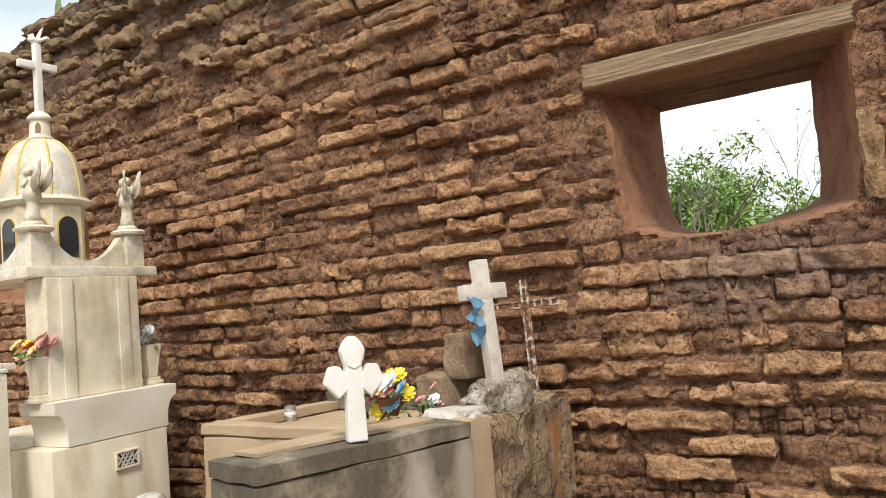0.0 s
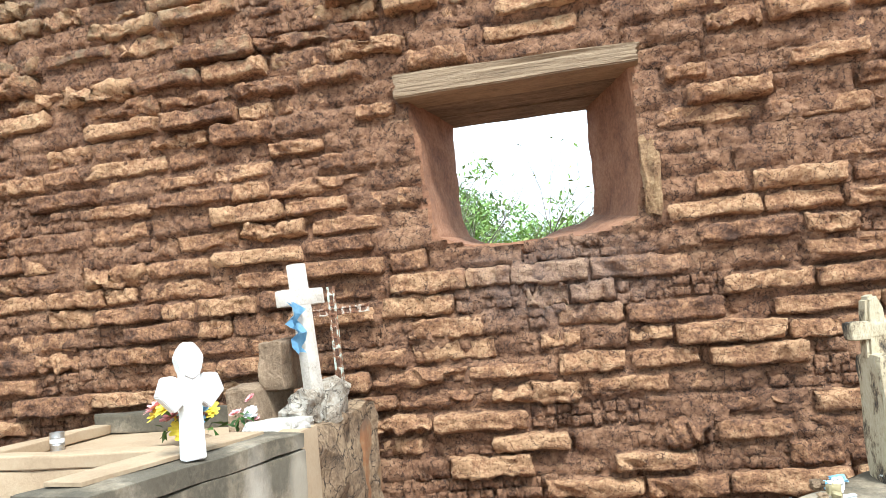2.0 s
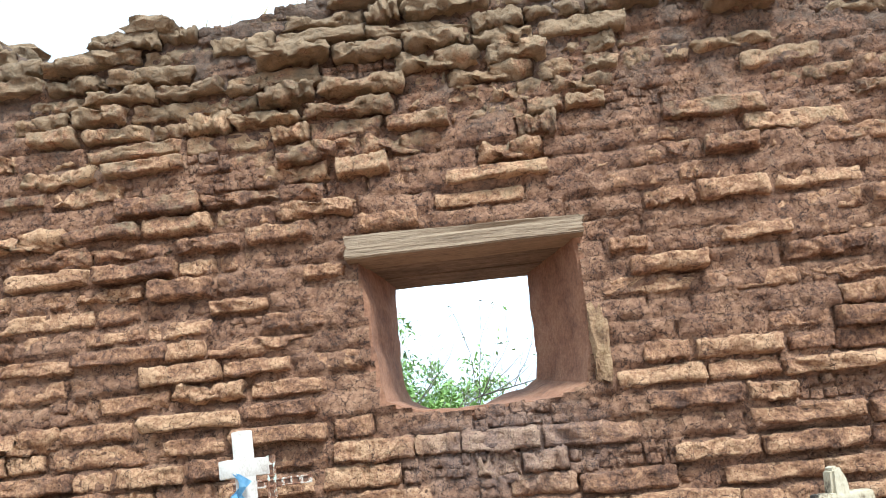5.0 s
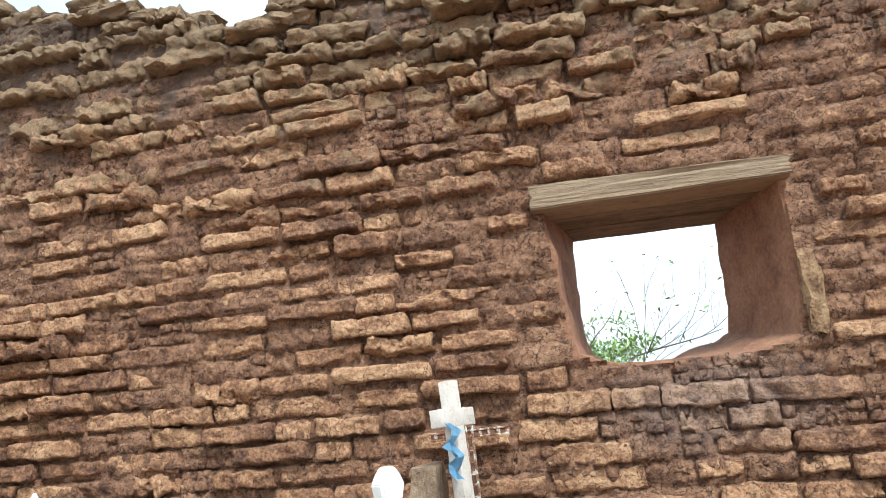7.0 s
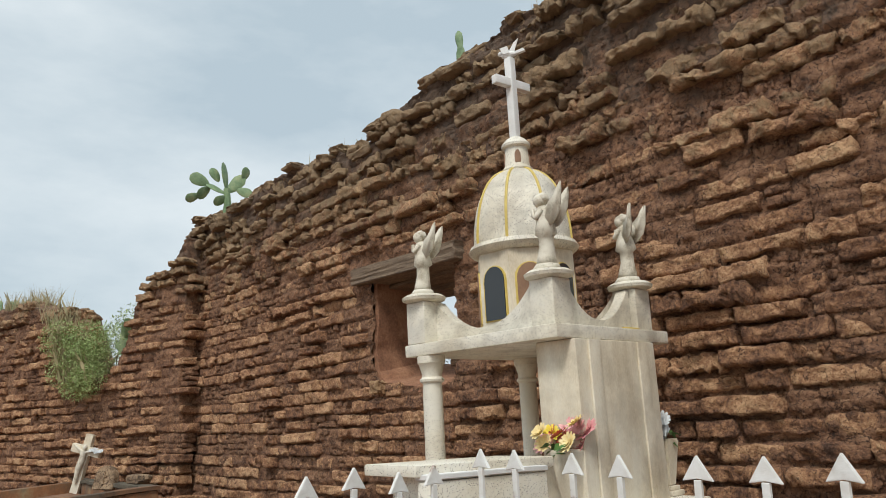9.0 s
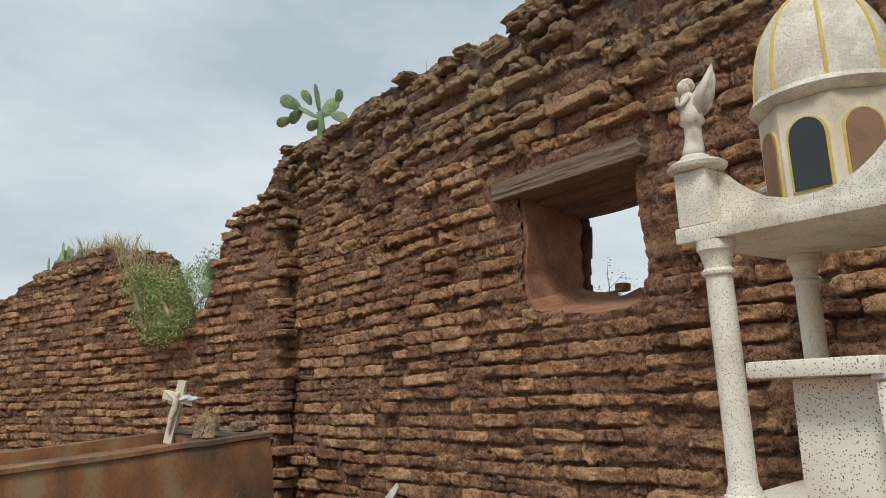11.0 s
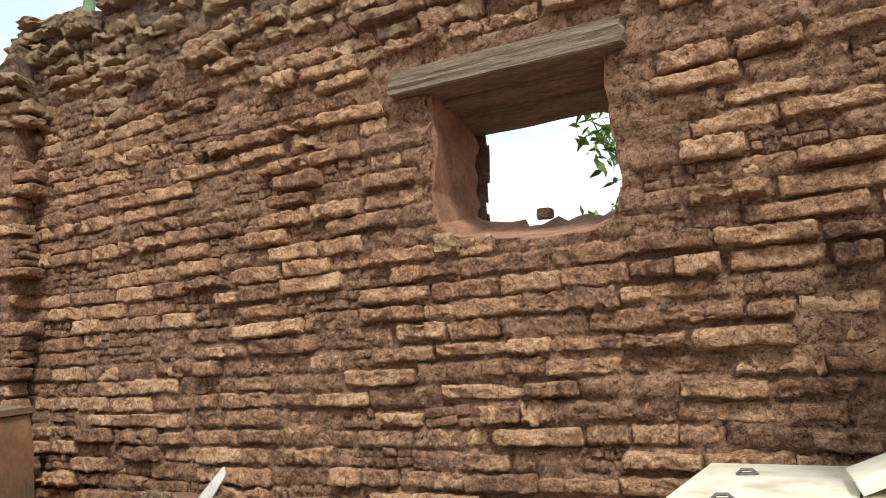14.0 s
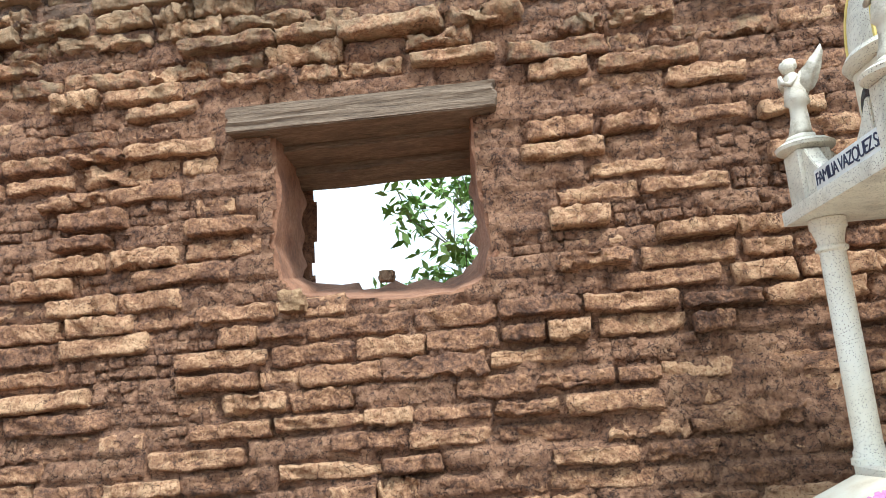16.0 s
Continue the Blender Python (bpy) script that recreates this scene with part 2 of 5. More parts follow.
WHITE_RUSTED = material("white_paint_rusted", [(0.30, (0.26, 0.13, 0.07)), (0.38, (0.66, 0.64, 0.60)), (0.7, (0.80, 0.80, 0.78))],
                        scale=28, rough=0.6, bump=0.15, fine=90, fine_mix=0.2, bump_fine=0.2)
LEAF_PALE = material("pale_feathery_leaves", [(0.3, (0.20, 0.27, 0.09)), (0.5, (0.32, 0.41, 0.15)), (0.7, (0.46, 0.52, 0.24))], scale=3, rough=0.6, bump=0.0, pieces=True)
ANGEL = material("cast_angel_stone", [(0.38, (0.42, 0.37, 0.28)), (0.5, (0.66, 0.61, 0.50)), (0.8, (0.76, 0.72, 0.63))],
                 scale=16, rough=0.8, bump=0.3, fine=110, bump_fine=0.4)
MARBLE = material("grey_white_stone", [(0.36, (0.24, 0.21, 0.17)), (0.48, (0.50, 0.47, 0.42)), (0.8, (0.68, 0.66, 0.62))],
                  scale=12, rough=0.8, bump=0.4, fine=80, bump_fine=0.4)
RUSTY = material("rusty_iron", [(0.40, (0.10, 0.042, 0.025)), (0.52, (0.27, 0.12, 0.06)), (0.57, (0.55, 0.50, 0.42)), (0.8, (0.62, 0.58, 0.50))],
                 scale=26, rough=0.8, bump=0.5, fine=120, bump_fine=0.5)
RUST_DARK = material("dark_rust", [(0.36, (0.05, 0.026, 0.018)), (0.5, (0.12, 0.058, 0.034)), (0.66, (0.24, 0.12, 0.065))], scale=30, rough=0.85, bump=0.4, fine=120, bump_fine=0.4)
GREEN_IRON = material("flaking_green_iron", [(0.38, (0.12, 0.05, 0.028)), (0.49, (0.28, 0.14, 0.075)), (0.54, (0.50, 0.58, 0.50)), (0.8, (0.60, 0.66, 0.58))],
                      scale=26, rough=0.8, bump=0.5, fine=120, bump_fine=0.5)
TURQUOISE = material("turquoise_paint", [(0.3, (0.16, 0.55, 0.52)), (0.6, (0.24, 0.68, 0.65)), (0.85, (0.34, 0.74, 0.70))],
                     scale=10, rough=0.45, bump=0.1, fine=80, bump_fine=0.15)
GOLD = material("gold_paint", [(0.3, (0.52, 0.38, 0.08)), (0.7, (0.72, 0.56, 0.16))], scale=20, rough=0.5, bump=0.1)
BROWN_PANEL = material("brown_niche", [(0.3, (0.22, 0.12, 0.07)), (0.7, (0.34, 0.20, 0.12))], scale=10, rough=0.7, bump=0.2)
# near-black colour that paints the shade inside hollows
DARK = material("hollow_shade", [(0.3, (0.012, 0.011, 0.010)), (0.7, (0.03, 0.027, 0.024))], scale=10, rough=0.8, bump=0.1)
TIN = material("tin", [(0.3, (0.42, 0.42, 0.42)), (0.7, (0.62, 0.62, 0.61))], scale=15, rough=0.35, metal=0.9, bump=0.2)
DULL_METAL = material("dull_metal", [(0.3, (0.11, 0.10, 0.09)), (0.7, (0.22, 0.20, 0.18))], scale=30, rough=0.6, metal=0.5, bump=0.3)
RED_PAINT = material("red_paper", [(0.36, (0.16, 0.05, 0.035)), (0.48, (0.34, 0.08, 0.06)), (0.64, (0.44, 0.17, 0.12))], scale=15, rough=0.6, bump=0.1)
BLUE_CLOTH = material("blue_ribbon", [(0.3, (0.11, 0.30, 0.50)), (0.7, (0.32, 0.55, 0.72))], scale=24, rough=0.7, bump=0.3)
EARTH = material("earth", [(0.34, (0.085, 0.045, 0.029)), (0.47, (0.19, 0.10, 0.06)), (0.62, (0.32, 0.19, 0.115))],
                 scale=2.5, rough=0.97, bump=0.6, fine=30, fine_mix=0.5, bump_fine=0.8, bump_dist=0.04)
ROCK = material("brown_rock", [(0.34, (0.08, 0.055, 0.036)), (0.46, (0.24, 0.16, 0.097)), (0.60, (0.42, 0.30, 0.185))],
                scale=8, rough=0.95, bump=1.0, fine=45, fine_mix=0.5, bump_fine=1.0, bump_dist=0.05, cracks=(9.0, 0.03, (0.06, 0.04, 0.028)))
STONE_BROWN = material("tan_brown_stone", [(0.34, (0.13, 0.088, 0.055)), (0.47, (0.26, 0.18, 0.115)), (0.62, (0.40, 0.29, 0.19))],
                       scale=7, rough=0.95, bump=0.8, fine=50, fine_mix=0.5, bump_fine=1.0, bump_dist=0.04)
CHIPPED = material("chipped_plaster_stone", [(0.36, (0.17, 0.13, 0.09)), (0.46, (0.38, 0.32, 0.25)), (0.60, (0.60, 0.56, 0.49))],
                   scale=9, rough=0.9, bump=0.9, fine=45, fine_mix=0.5, bump_fine=0.9, bump_dist=0.05, cracks=(10.0, 0.02, (0.12, 0.10, 0.08)))
FLAKED = material("flaking_plaster", [(0.40, (0.045, 0.04, 0.035)), (0.46, (0.26, 0.20, 0.13)), (0.50, (0.50, 0.42, 0.28)), (0.62, (0.60, 0.53, 0.38))],
                  scale=7, rough=0.9, bump=0.8, fine=50, fine_mix=0.4, bump_fine=0.8, streak=(1.6, 1.6, 0.7), bump_dist=0.03)
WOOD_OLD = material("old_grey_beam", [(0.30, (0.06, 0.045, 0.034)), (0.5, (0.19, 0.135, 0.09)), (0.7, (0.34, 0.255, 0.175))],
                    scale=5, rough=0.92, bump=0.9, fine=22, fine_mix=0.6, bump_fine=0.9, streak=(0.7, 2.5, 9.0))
GRASS = material("grass_blades", [(0.34, (0.09, 0.18, 0.03)), (0.5, (0.17, 0.31, 0.06)), (0.66, (0.29, 0.42, 0.12))], scale=5, rough=0.6, bump=0.0, pieces=True)
DRY = material("dry_grass", [(0.3, (0.27, 0.22, 0.11)), (0.7, (0.46, 0.40, 0.23))], scale=6, rough=0.8, bump=0.0, pieces=True)
LEAF = material("leaves", [(0.3, (0.035, 0.085, 0.018)), (0.55, (0.07, 0.16, 0.03)), (0.8, (0.14, 0.25, 0.06))], scale=3, rough=0.5, bump=0.0, pieces=True)
LEAF_BRIGHT = material("bright_leaves", [(0.3, (0.11, 0.22, 0.04)), (0.5, (0.21, 0.36, 0.08)), (0.7, (0.36, 0.48, 0.15))], scale=3, rough=0.55, bump=0.0, pieces=True)
CACTUS = material("cactus_skin", [(0.34, (0.10, 0.17, 0.08)), (0.5, (0.19, 0.28, 0.14)), (0.66, (0.34, 0.38, 0.20))], scale=8, rough=0.6, bump=0.3, fine=40, bump_fine=0.6)
BARK = material("bark", [(0.3, (0.09, 0.075, 0.06)), (0.7, (0.22, 0.19, 0.155))], scale=10, rough=0.9, bump=0.5)
YELLOW = material("yellow_petals", [(0.3, (0.72, 0.55, 0.03)), (0.7, (0.85, 0.72, 0.10))], scale=30, rough=0.7, bump=0.0, pieces=True)
PINK = material("pink_petals", [(0.3, (0.68, 0.26, 0.28)), (0.7, (0.82, 0.50, 0.48))], scale=30, rough=0.7, bump=0.0, pieces=True)
MAGENTA = material("magenta_petals", [(0.3, (0.48, 0.14, 0.33)), (0.7, (0.72, 0.38, 0.58))], scale=30, rough=0.7, bump=0.0, pieces=True)
CREAM_PETAL = material("cream_petals", [(0.3, (0.70, 0.52, 0.20)), (0.7, (0.84, 0.72, 0.40))], scale=30, rough=0.7, bump=0.0, pieces=True)
RED_PETAL = material("red_petals", [(0.3, (0.50, 0.08, 0.06)), (0.7, (0.66, 0.20, 0.12))], scale=30, rough=0.7, bump=0.0, pieces=True)
BLUE_PETAL = material("blue_petals", [(0.3, (0.16, 0.42, 0.66)), (0.7, (0.42, 0.66, 0.80))], scale=30, rough=0.7, bump=0.0, pieces=True)
PALE_PETAL = material("white_petals", [(0.3, (0.55, 0.58, 0.60)), (0.7, (0.78, 0.79, 0.78))], scale=30, rough=0.7, bump=0.0, pieces=True)
TERRACOTTA = material("terracotta", [(0.3, (0.22, 0.09, 0.05)), (0.7, (0.34, 0.15, 0.09))], scale=12, rough=0.85, bump=0.2)
INK = material("dark_blue_lettering", [(0.3, (0.02, 0.025, 0.06)), (0.7, (0.04, 0.05, 0.10))], scale=20, rough=0.6, bump=0.0)
GLASS = bpy.data.materials.new("dark_glass")
GLASS.use_nodes = True
GLASS.node_tree.nodes["Principled BSDF"].inputs["Base Color"].default_value = (0.03, 0.035, 0.04, 1)
GLASS.node_tree.nodes["Principled BSDF"].inputs["Roughness"].default_value = 0.08


# ---- building tools ----
def link_mesh(name, bm, mat, parent=None, label="", smooth=True):
    me = bpy.data.meshes.new(name)
    bm.to_mesh(me)
    bm.free()
    me.materials.append(mat)
    if smooth:
        me.shade_smooth()
        me.set_sharp_from_angle(angle=radians(38))
    ob = new(name, me)
    if parent:
        ob.parent = parent
    if label:
        ob["label"] = label
    return ob


def part(name, bm, mat, parent, label=""):
    return link_mesh(name, bm, mat, parent, label)


def thing(name, m, label, category, group=""):
    ob = new(name)
    ob.matrix_world = m
    return tagged(ob, label, category, group)


def box(x0, x1, y0, y1, z0, z1, bevel=0.006, segs=2, bm=None, cuts=0, rough=0.0, seed=0):
    b = bmesh.new()
    bmesh.ops.create_cube(b, size=1.0)
    if cuts:
        bmesh.ops.subdivide_edges(b, edges=b.edges[:], cuts=cuts, use_grid_fill=True)
    for v in b.verts:
        v.co = Vector((x0 + (v.co.x + 0.5) * (x1 - x0), y0 + (v.co.y + 0.5) * (y1 - y0), z0 + (v.co.z + 0.5) * (z1 - z0)))
    if bevel:
        if cuts:
            sharp = [e for e in b.edges if len(e.link_faces) == 2 and e.calc_face_angle() > 0.7]
            bmesh.ops.bevel(b, geom=sharp, offset=bevel, segments=segs, affect="EDGES", profile=0.6)
        else:
            bmesh.ops.bevel(b, geom=b.edges[:], offset=bevel, segments=segs, affect="EDGES", profile=0.6)
    if rough:
        for v in b.verts:
            v.co += rough * noise.noise_vector(v.co * 4.0 + Vector((seed, 0, 0))) + 0.4 * rough * noise.noise_vector(v.co * 14.0)
    return merge(bm, b)


def merge(bm, b):
    if bm is None:
        return b
    me = bpy.data.meshes.new("tmp")
    b.to_mesh(me)
    b.free()
    bm.from_mesh(me)
    bpy.data.meshes.remove(me)
    return bm


def moved(bm, m):
    bmesh.ops.transform(bm, matrix=m, verts=bm.verts[:])
    return bm


def lathe(profile, steps=24, bm=None, turn=0.0):
    b = bmesh.new()
    rings = []
    for r, z in profile:
        rings.append([b.verts.new((r * math.cos(turn + 2 * math.pi * i / steps), r * math.sin(turn + 2 * math.pi * i / steps), z)) for i in range(steps)])
    for p, q in zip(rings, rings[1:]):
        for i in range(steps):
            b.faces.new((p[i], p[(i + 1) % steps], q[(i + 1) % steps], q[i]))
    b.faces.new(rings[0][::-1])
    b.faces.new(rings[-1])
    return merge(bm, b)


def tube(points, radii, steps=7, bm=None):
    b = bmesh.new()
    rings = []
    pts = [Vector(p) for p in points]
    for i, p in enumerate(pts):
        d = (pts[min(i + 1, len(pts) - 1)] - pts[max(i - 1, 0)]).normalized()
        u = d.cross(Vector((0.13, 0.97, 0.21))).normalized()
        w = d.cross(u)
        rings.append([b.verts.new(p + radii[i] * (math.cos(2 * math.pi * k / steps) * u + math.sin(2 * math.pi * k / steps) * w)) for k in range(steps)])
    for p, q in zip(rings, rings[1:]):
        for i in range(steps):
            b.faces.new((p[i], p[(i + 1) % steps], q[(i + 1) % steps], q[i]))
    b.faces.new(rings[0][::-1])
    b.faces.new(rings[-1])
    bmesh.ops.recalc_face_normals(b, faces=b.faces[:])
    return merge(bm, b)


def prism(outline, y0, y1, bevel=0.004, bm=None):
    """An outline in x and z, pushed from y0 to y1."""
    b = bmesh.new()
    f = [b.verts.new((x, y0, z)) for x, z in outline]
    g = [b.verts.new((x, y1, z)) for x, z in outline]
    b.faces.new(f)
    b.faces.new(g[::-1])
    n = len(outline)
    for i in range(n):
        b.faces.new((f[i], g[i], g[(i + 1) % n], f[(i + 1) % n]))
    bmesh.ops.recalc_face_normals(b, faces=b.faces[:])
    if bevel:
        bmesh.ops.bevel(b, geom=[e for e in b.edges if e.calc_face_angle(0) > 0.5], offset=bevel, segments=2, affect="EDGES")
    return merge(bm, b)


def blob(centre, size, rough=0.15, seed=0, level=3, bm=None, freq=2.0):
    b = bmesh.new()
    bmesh.ops.create_icosphere(b, subdivisions=level, radius=1.0)
    for v in b.verts:
        d = 1 + rough * (noise.noise(v.co * freq + Vector((seed * 3.1, seed, 0))) + 0.5 * noise.noise(v.co * freq * 2.7 + Vector((seed, 0, 5))))
        v.co = Vector(centre) + Vector((v.co.x * size[0], v.co.y * size[1], v.co.z * size[2])) * d
    return merge(bm, b)


def boulder(centre, size, rough=0.25, seed=0, bm=None):
    """A squarish rough block."""
    b = bmesh.new()
    bmesh.ops.create_cube(b, size=2.0)
    bmesh.ops.subdivide_edges(b, edges=b.edges[:], cuts=5, use_grid_fill=True)
    for v in b.verts:
        r = v.co.normalized()
        p = v.co.lerp(r * 1.25, 0.45)
        p += rough * (noise.noise_vector(p * 1.1 + Vector((seed * 7.7, 0, 0))) + 0.4 * noise.noise_vector(p * 3.3 + Vector((seed, 3, 0))))
        v.co = Vector(centre) + Vector((p.x * size[0], p.y * size[1], p.z * size[2]))
    return merge(bm, b)


# ---- the ground ----
def ground_height(x, y):
    h = 0.03 * noise.noise(Vector((x * 0.7, y * 0.7, 0))) + 0.012 * noise.noise(Vector((x * 3, y * 3, 4)))
    h += 0.035 * noise.noise(Vector((x * 5, y * 5, 9))) * math.exp(-((y + 1) / 1.6) ** 2)
    h += 0.30 * math.exp(-((x + 9.9) / 1.0) ** 2 - ((y + 0.15) / 0.8) ** 2)
    h += 0.16 * math.exp(-((x + 9.3) / 0.9) ** 2 - ((y + 1.9) / 0.7) ** 2)
    return h - 0.02


def sheet(name, x0, x1, y0, y1, step, mat):
    bm = bmesh.new()
    nx, ny = int((x1 - x0) / step) + 1, int((y1 - y0) / step) + 1
    vs = [[bm.verts.new((x0 + i * step, y0 + j * step, ground_height(x0 + i * step, y0 + j * step))) for i in range(nx)] for j in range(ny)]
    for j in range(ny - 1):
        for i in range(nx - 1):
            bm.faces.new((vs[j][i], vs[j][i + 1], vs[j + 1][i + 1], vs[j + 1][i]))
    # a skirt that reaches the horizon
    rim = [vs[0][i] for i in range(nx)] + [vs[j][-1] for j in range(1, ny)] + [vs[-1][i] for i in range(nx - 2, -1, -1)] + [vs[j][0] for j in range(ny - 2, 0, -1)]
    c = Vector(((x0 + x1) / 2, (y0 + y1) / 2, 0))
    far = [bm.verts.new(c + (v.co - c).normalized() * 900 + Vector((0, 0, -0.5))) for v in rim]
    for i in range(len(rim)):
        k = (i + 1) % len(rim)
        bm.faces.new((rim[k], rim[i], far[i], far[k]))
    return tagged(link_mesh(name, bm, mat), "bare reddish earth ground with scattered grass", "ground", kind="structure")


ground = sheet("ground", -18, 6, -8, 3, 0.08, EARTH)

# ---- adobe walls ----
PITCH = 0.134
table = np.random.RandomState(5).rand(256, 256)


def vnoise(x, z, seed=0):
    x, z = np.asarray(x) + seed * 17.3, np.asarray(z) + seed * 9.1
    xi, zi = np.floor(x).astype(int), np.floor(z).astype(int)
    fx, fz = x - xi, z - zi
    fx, fz = fx * fx * (3 - 2 * fx), fz * fz * (3 - 2 * fz)
    g = lambda a, b: table[a % 256, b % 256]
    return (g(xi, zi) * (1 - fx) + g(xi + 1, zi) * fx) * (1 - fz) + (g(xi, zi + 1) * (1 - fx) + g(xi + 1, zi + 1) * fx) * fz


def inside(poly, x, z):
    """Which of the points lie in the polygon."""
    hit = np.zeros(np.shape(x), bool)
    for (xa, za), (xb, zb) in zip(poly, poly[1:] + poly[:1]):
        if za != zb:
            hit ^= ((za > z) != (zb > z)) & (x < (xb - xa) * (z - za) / (zb - za) + xa)
    return hit


def lay_out(u0, u1, rows, rng):
    """The bricks of each course: start, end."""
    courses = []
    for k in range(rows):
        u, row = u0 - rng.random() * 0.4, []
        while u < u1:
            length = rng.choice((0.26, 0.40, 0.46, 0.52, 0.60)) * rng.uniform(0.88, 1.12)
            row.append((u, u + length))
            u += length
        courses.append(row)
    return courses


def wave(u, k):
    """How far a course sags from level."""
    return 0.018 * math.sin(u * 0.9 + k * 0.13) + 0.012 * math.sin(u * 2.3 + k * 0.7)


def adobe_face(name, u0, u1, zbot, top, thick, holes, courses, rng, m, mat, label, step=0.022):
    nu = int((u1 - u0) / step) + 1
    tops = np.array([top(u0 + i * step) for i in range(nu)])
    nz = int((tops.max() - zbot) / step) + 2
    U, Z = np.meshgrid(u0 + np.arange(nu) * step, zbot + np.arange(nz) * step)
    Zc = np.minimum(Z, tops[None, :])
    W = 0.018 * np.sin(U * 0.9 + (Zc / PITCH) * 0.13) + 0.012 * np.sin(U * 2.3 + (Zc / PITCH) * 0.7)
    V = (Zc - zbot - W) / PITCH
    K = np.clip(np.floor(V).astype(int), 0, len(courses) - 1)
    F = V - np.floor(V)
    edge, lift = np.ones(U.shape), np.zeros(U.shape)
    for k, row in enumerate(courses):
        mask = K == k
        starts = np.array([a for a, _ in row] + [row[-1][1]])
        lifts = np.array([rng.uniform(-0.025, 0.02) for _ in row] + [0])
        uu = U[mask] + 0.012 * (vnoise(U[mask] * 9, Zc[mask] * 9, 3) - 0.5)
        i = np.clip(np.searchsorted(starts, uu) - 1, 0, len(row) - 1)
        edge[mask] = np.minimum(uu - starts[i], starts[np.minimum(i + 1, len(row))] - uu)
        lift[mask] = lifts[i]
    vert = np.minimum(F, 1 - F) * PITCH
    joint = np.minimum(np.clip(edge / 0.022, 0, 1), np.clip(vert / 0.020, 0, 1))
    soft = joint * (2 - joint)
    grain = sum(vnoise(U * f, Zc * f * 1.5, s) * a for f, a, s in ((5, 0.03, 1), (13, 0.022, 2), (31, 0.013, 3)))
    grain += 0.020 * table[np.floor(U * 19 + 0.6 * vnoise(U * 8, Zc * 8, 4)).astype(int) % 256, np.floor(Zc * 24 + 0.5 * vnoise(U * 7, Zc * 7, 6)).astype(int) % 256] - 0.01
    crack = np.abs(vnoise(U * 7, Zc * 8, 7) - 0.5)
    out_y = soft * 0.034 + lift + grain - np.where(crack < 0.03, 0.012, 0)
    out_y += 0.05 * (vnoise(U * 0.8, Zc * 0.9, 11) - 0.5) - 0.084
    hole = np.zeros(U.shape, bool)
    for poly in holes:
        hole |= inside(poly, U, Z)
    front = np.stack([U, -out_y, Zc], -1).reshape(-1, 3)
    rows_back = np.stack([U, np.full(U.shape, thick) + 0.05 * vnoise(U * 3, Zc * 3, 5), Zc], -1).reshape(-1, 3)
    idx = np.arange(nu * nz).reshape(nz, nu)
    quad = np.stack([idx[:-1, :-1], idx[:-1, 1:], idx[1:, 1:], idx[1:, :-1]], -1).reshape(-1, 4)
    keep = ~(hole[:-1, :-1] | hole[:-1, 1:] | hole[1:, 1:] | hole[1:, :-1])
    live = (Z[:-1, :-1] < tops[None, :-1]) | (Z[:-1, :-1] < tops[None, 1:])
    ok = (keep & live).reshape(-1)
    N = nu * nz
    faces = [quad[ok], quad[ok][:, ::-1] + N]
    # the crown: a rough strip from front to back
    crown, base = [], 2 * N
    last = np.array([min(nz - 1, int(math.ceil((t - zbot) / step))) for t in tops])
    f_row = idx[last, np.arange(nu)]
    strips = [f_row]
    extra = []
    for s in (0.12, 0.35, 0.6, 0.85):
        uu = u0 + np.arange(nu) * step
        hz = tops + 0.05 * math.sin(s * math.pi) + 0.09 * (vnoise(uu * 4, np.full(nu, s * 9.0), 8) - 0.4)
        extra.append(np.stack([uu, np.full(nu, thick * s), hz], -1))
        strips.append(base + np.arange(nu))
        base += nu
    strips.append(f_row + N)
    for p, q in zip(strips, strips[1:]):
        faces.append(np.stack([p[:-1], p[1:], q[1:], q[:-1]], -1))
    for col in (0, nu - 1):
        side = np.stack([idx[:-1, col], idx[1:, col], idx[1:, col] + N, idx[:-1, col] + N], -1)
        faces.append(side if col == 0 else side[:, ::-1])
    me = bpy.data.meshes.new(name)
    me.from_pydata(np.concatenate([front, rows_back] + extra).tolist(), [], np.concatenate(faces).tolist())
    me.materials.append(mat)
    me.shade_smooth()
    ob = new(name, me)
    ob.matrix_world = m
    return tagged(ob, label, "wall", kind="structure")


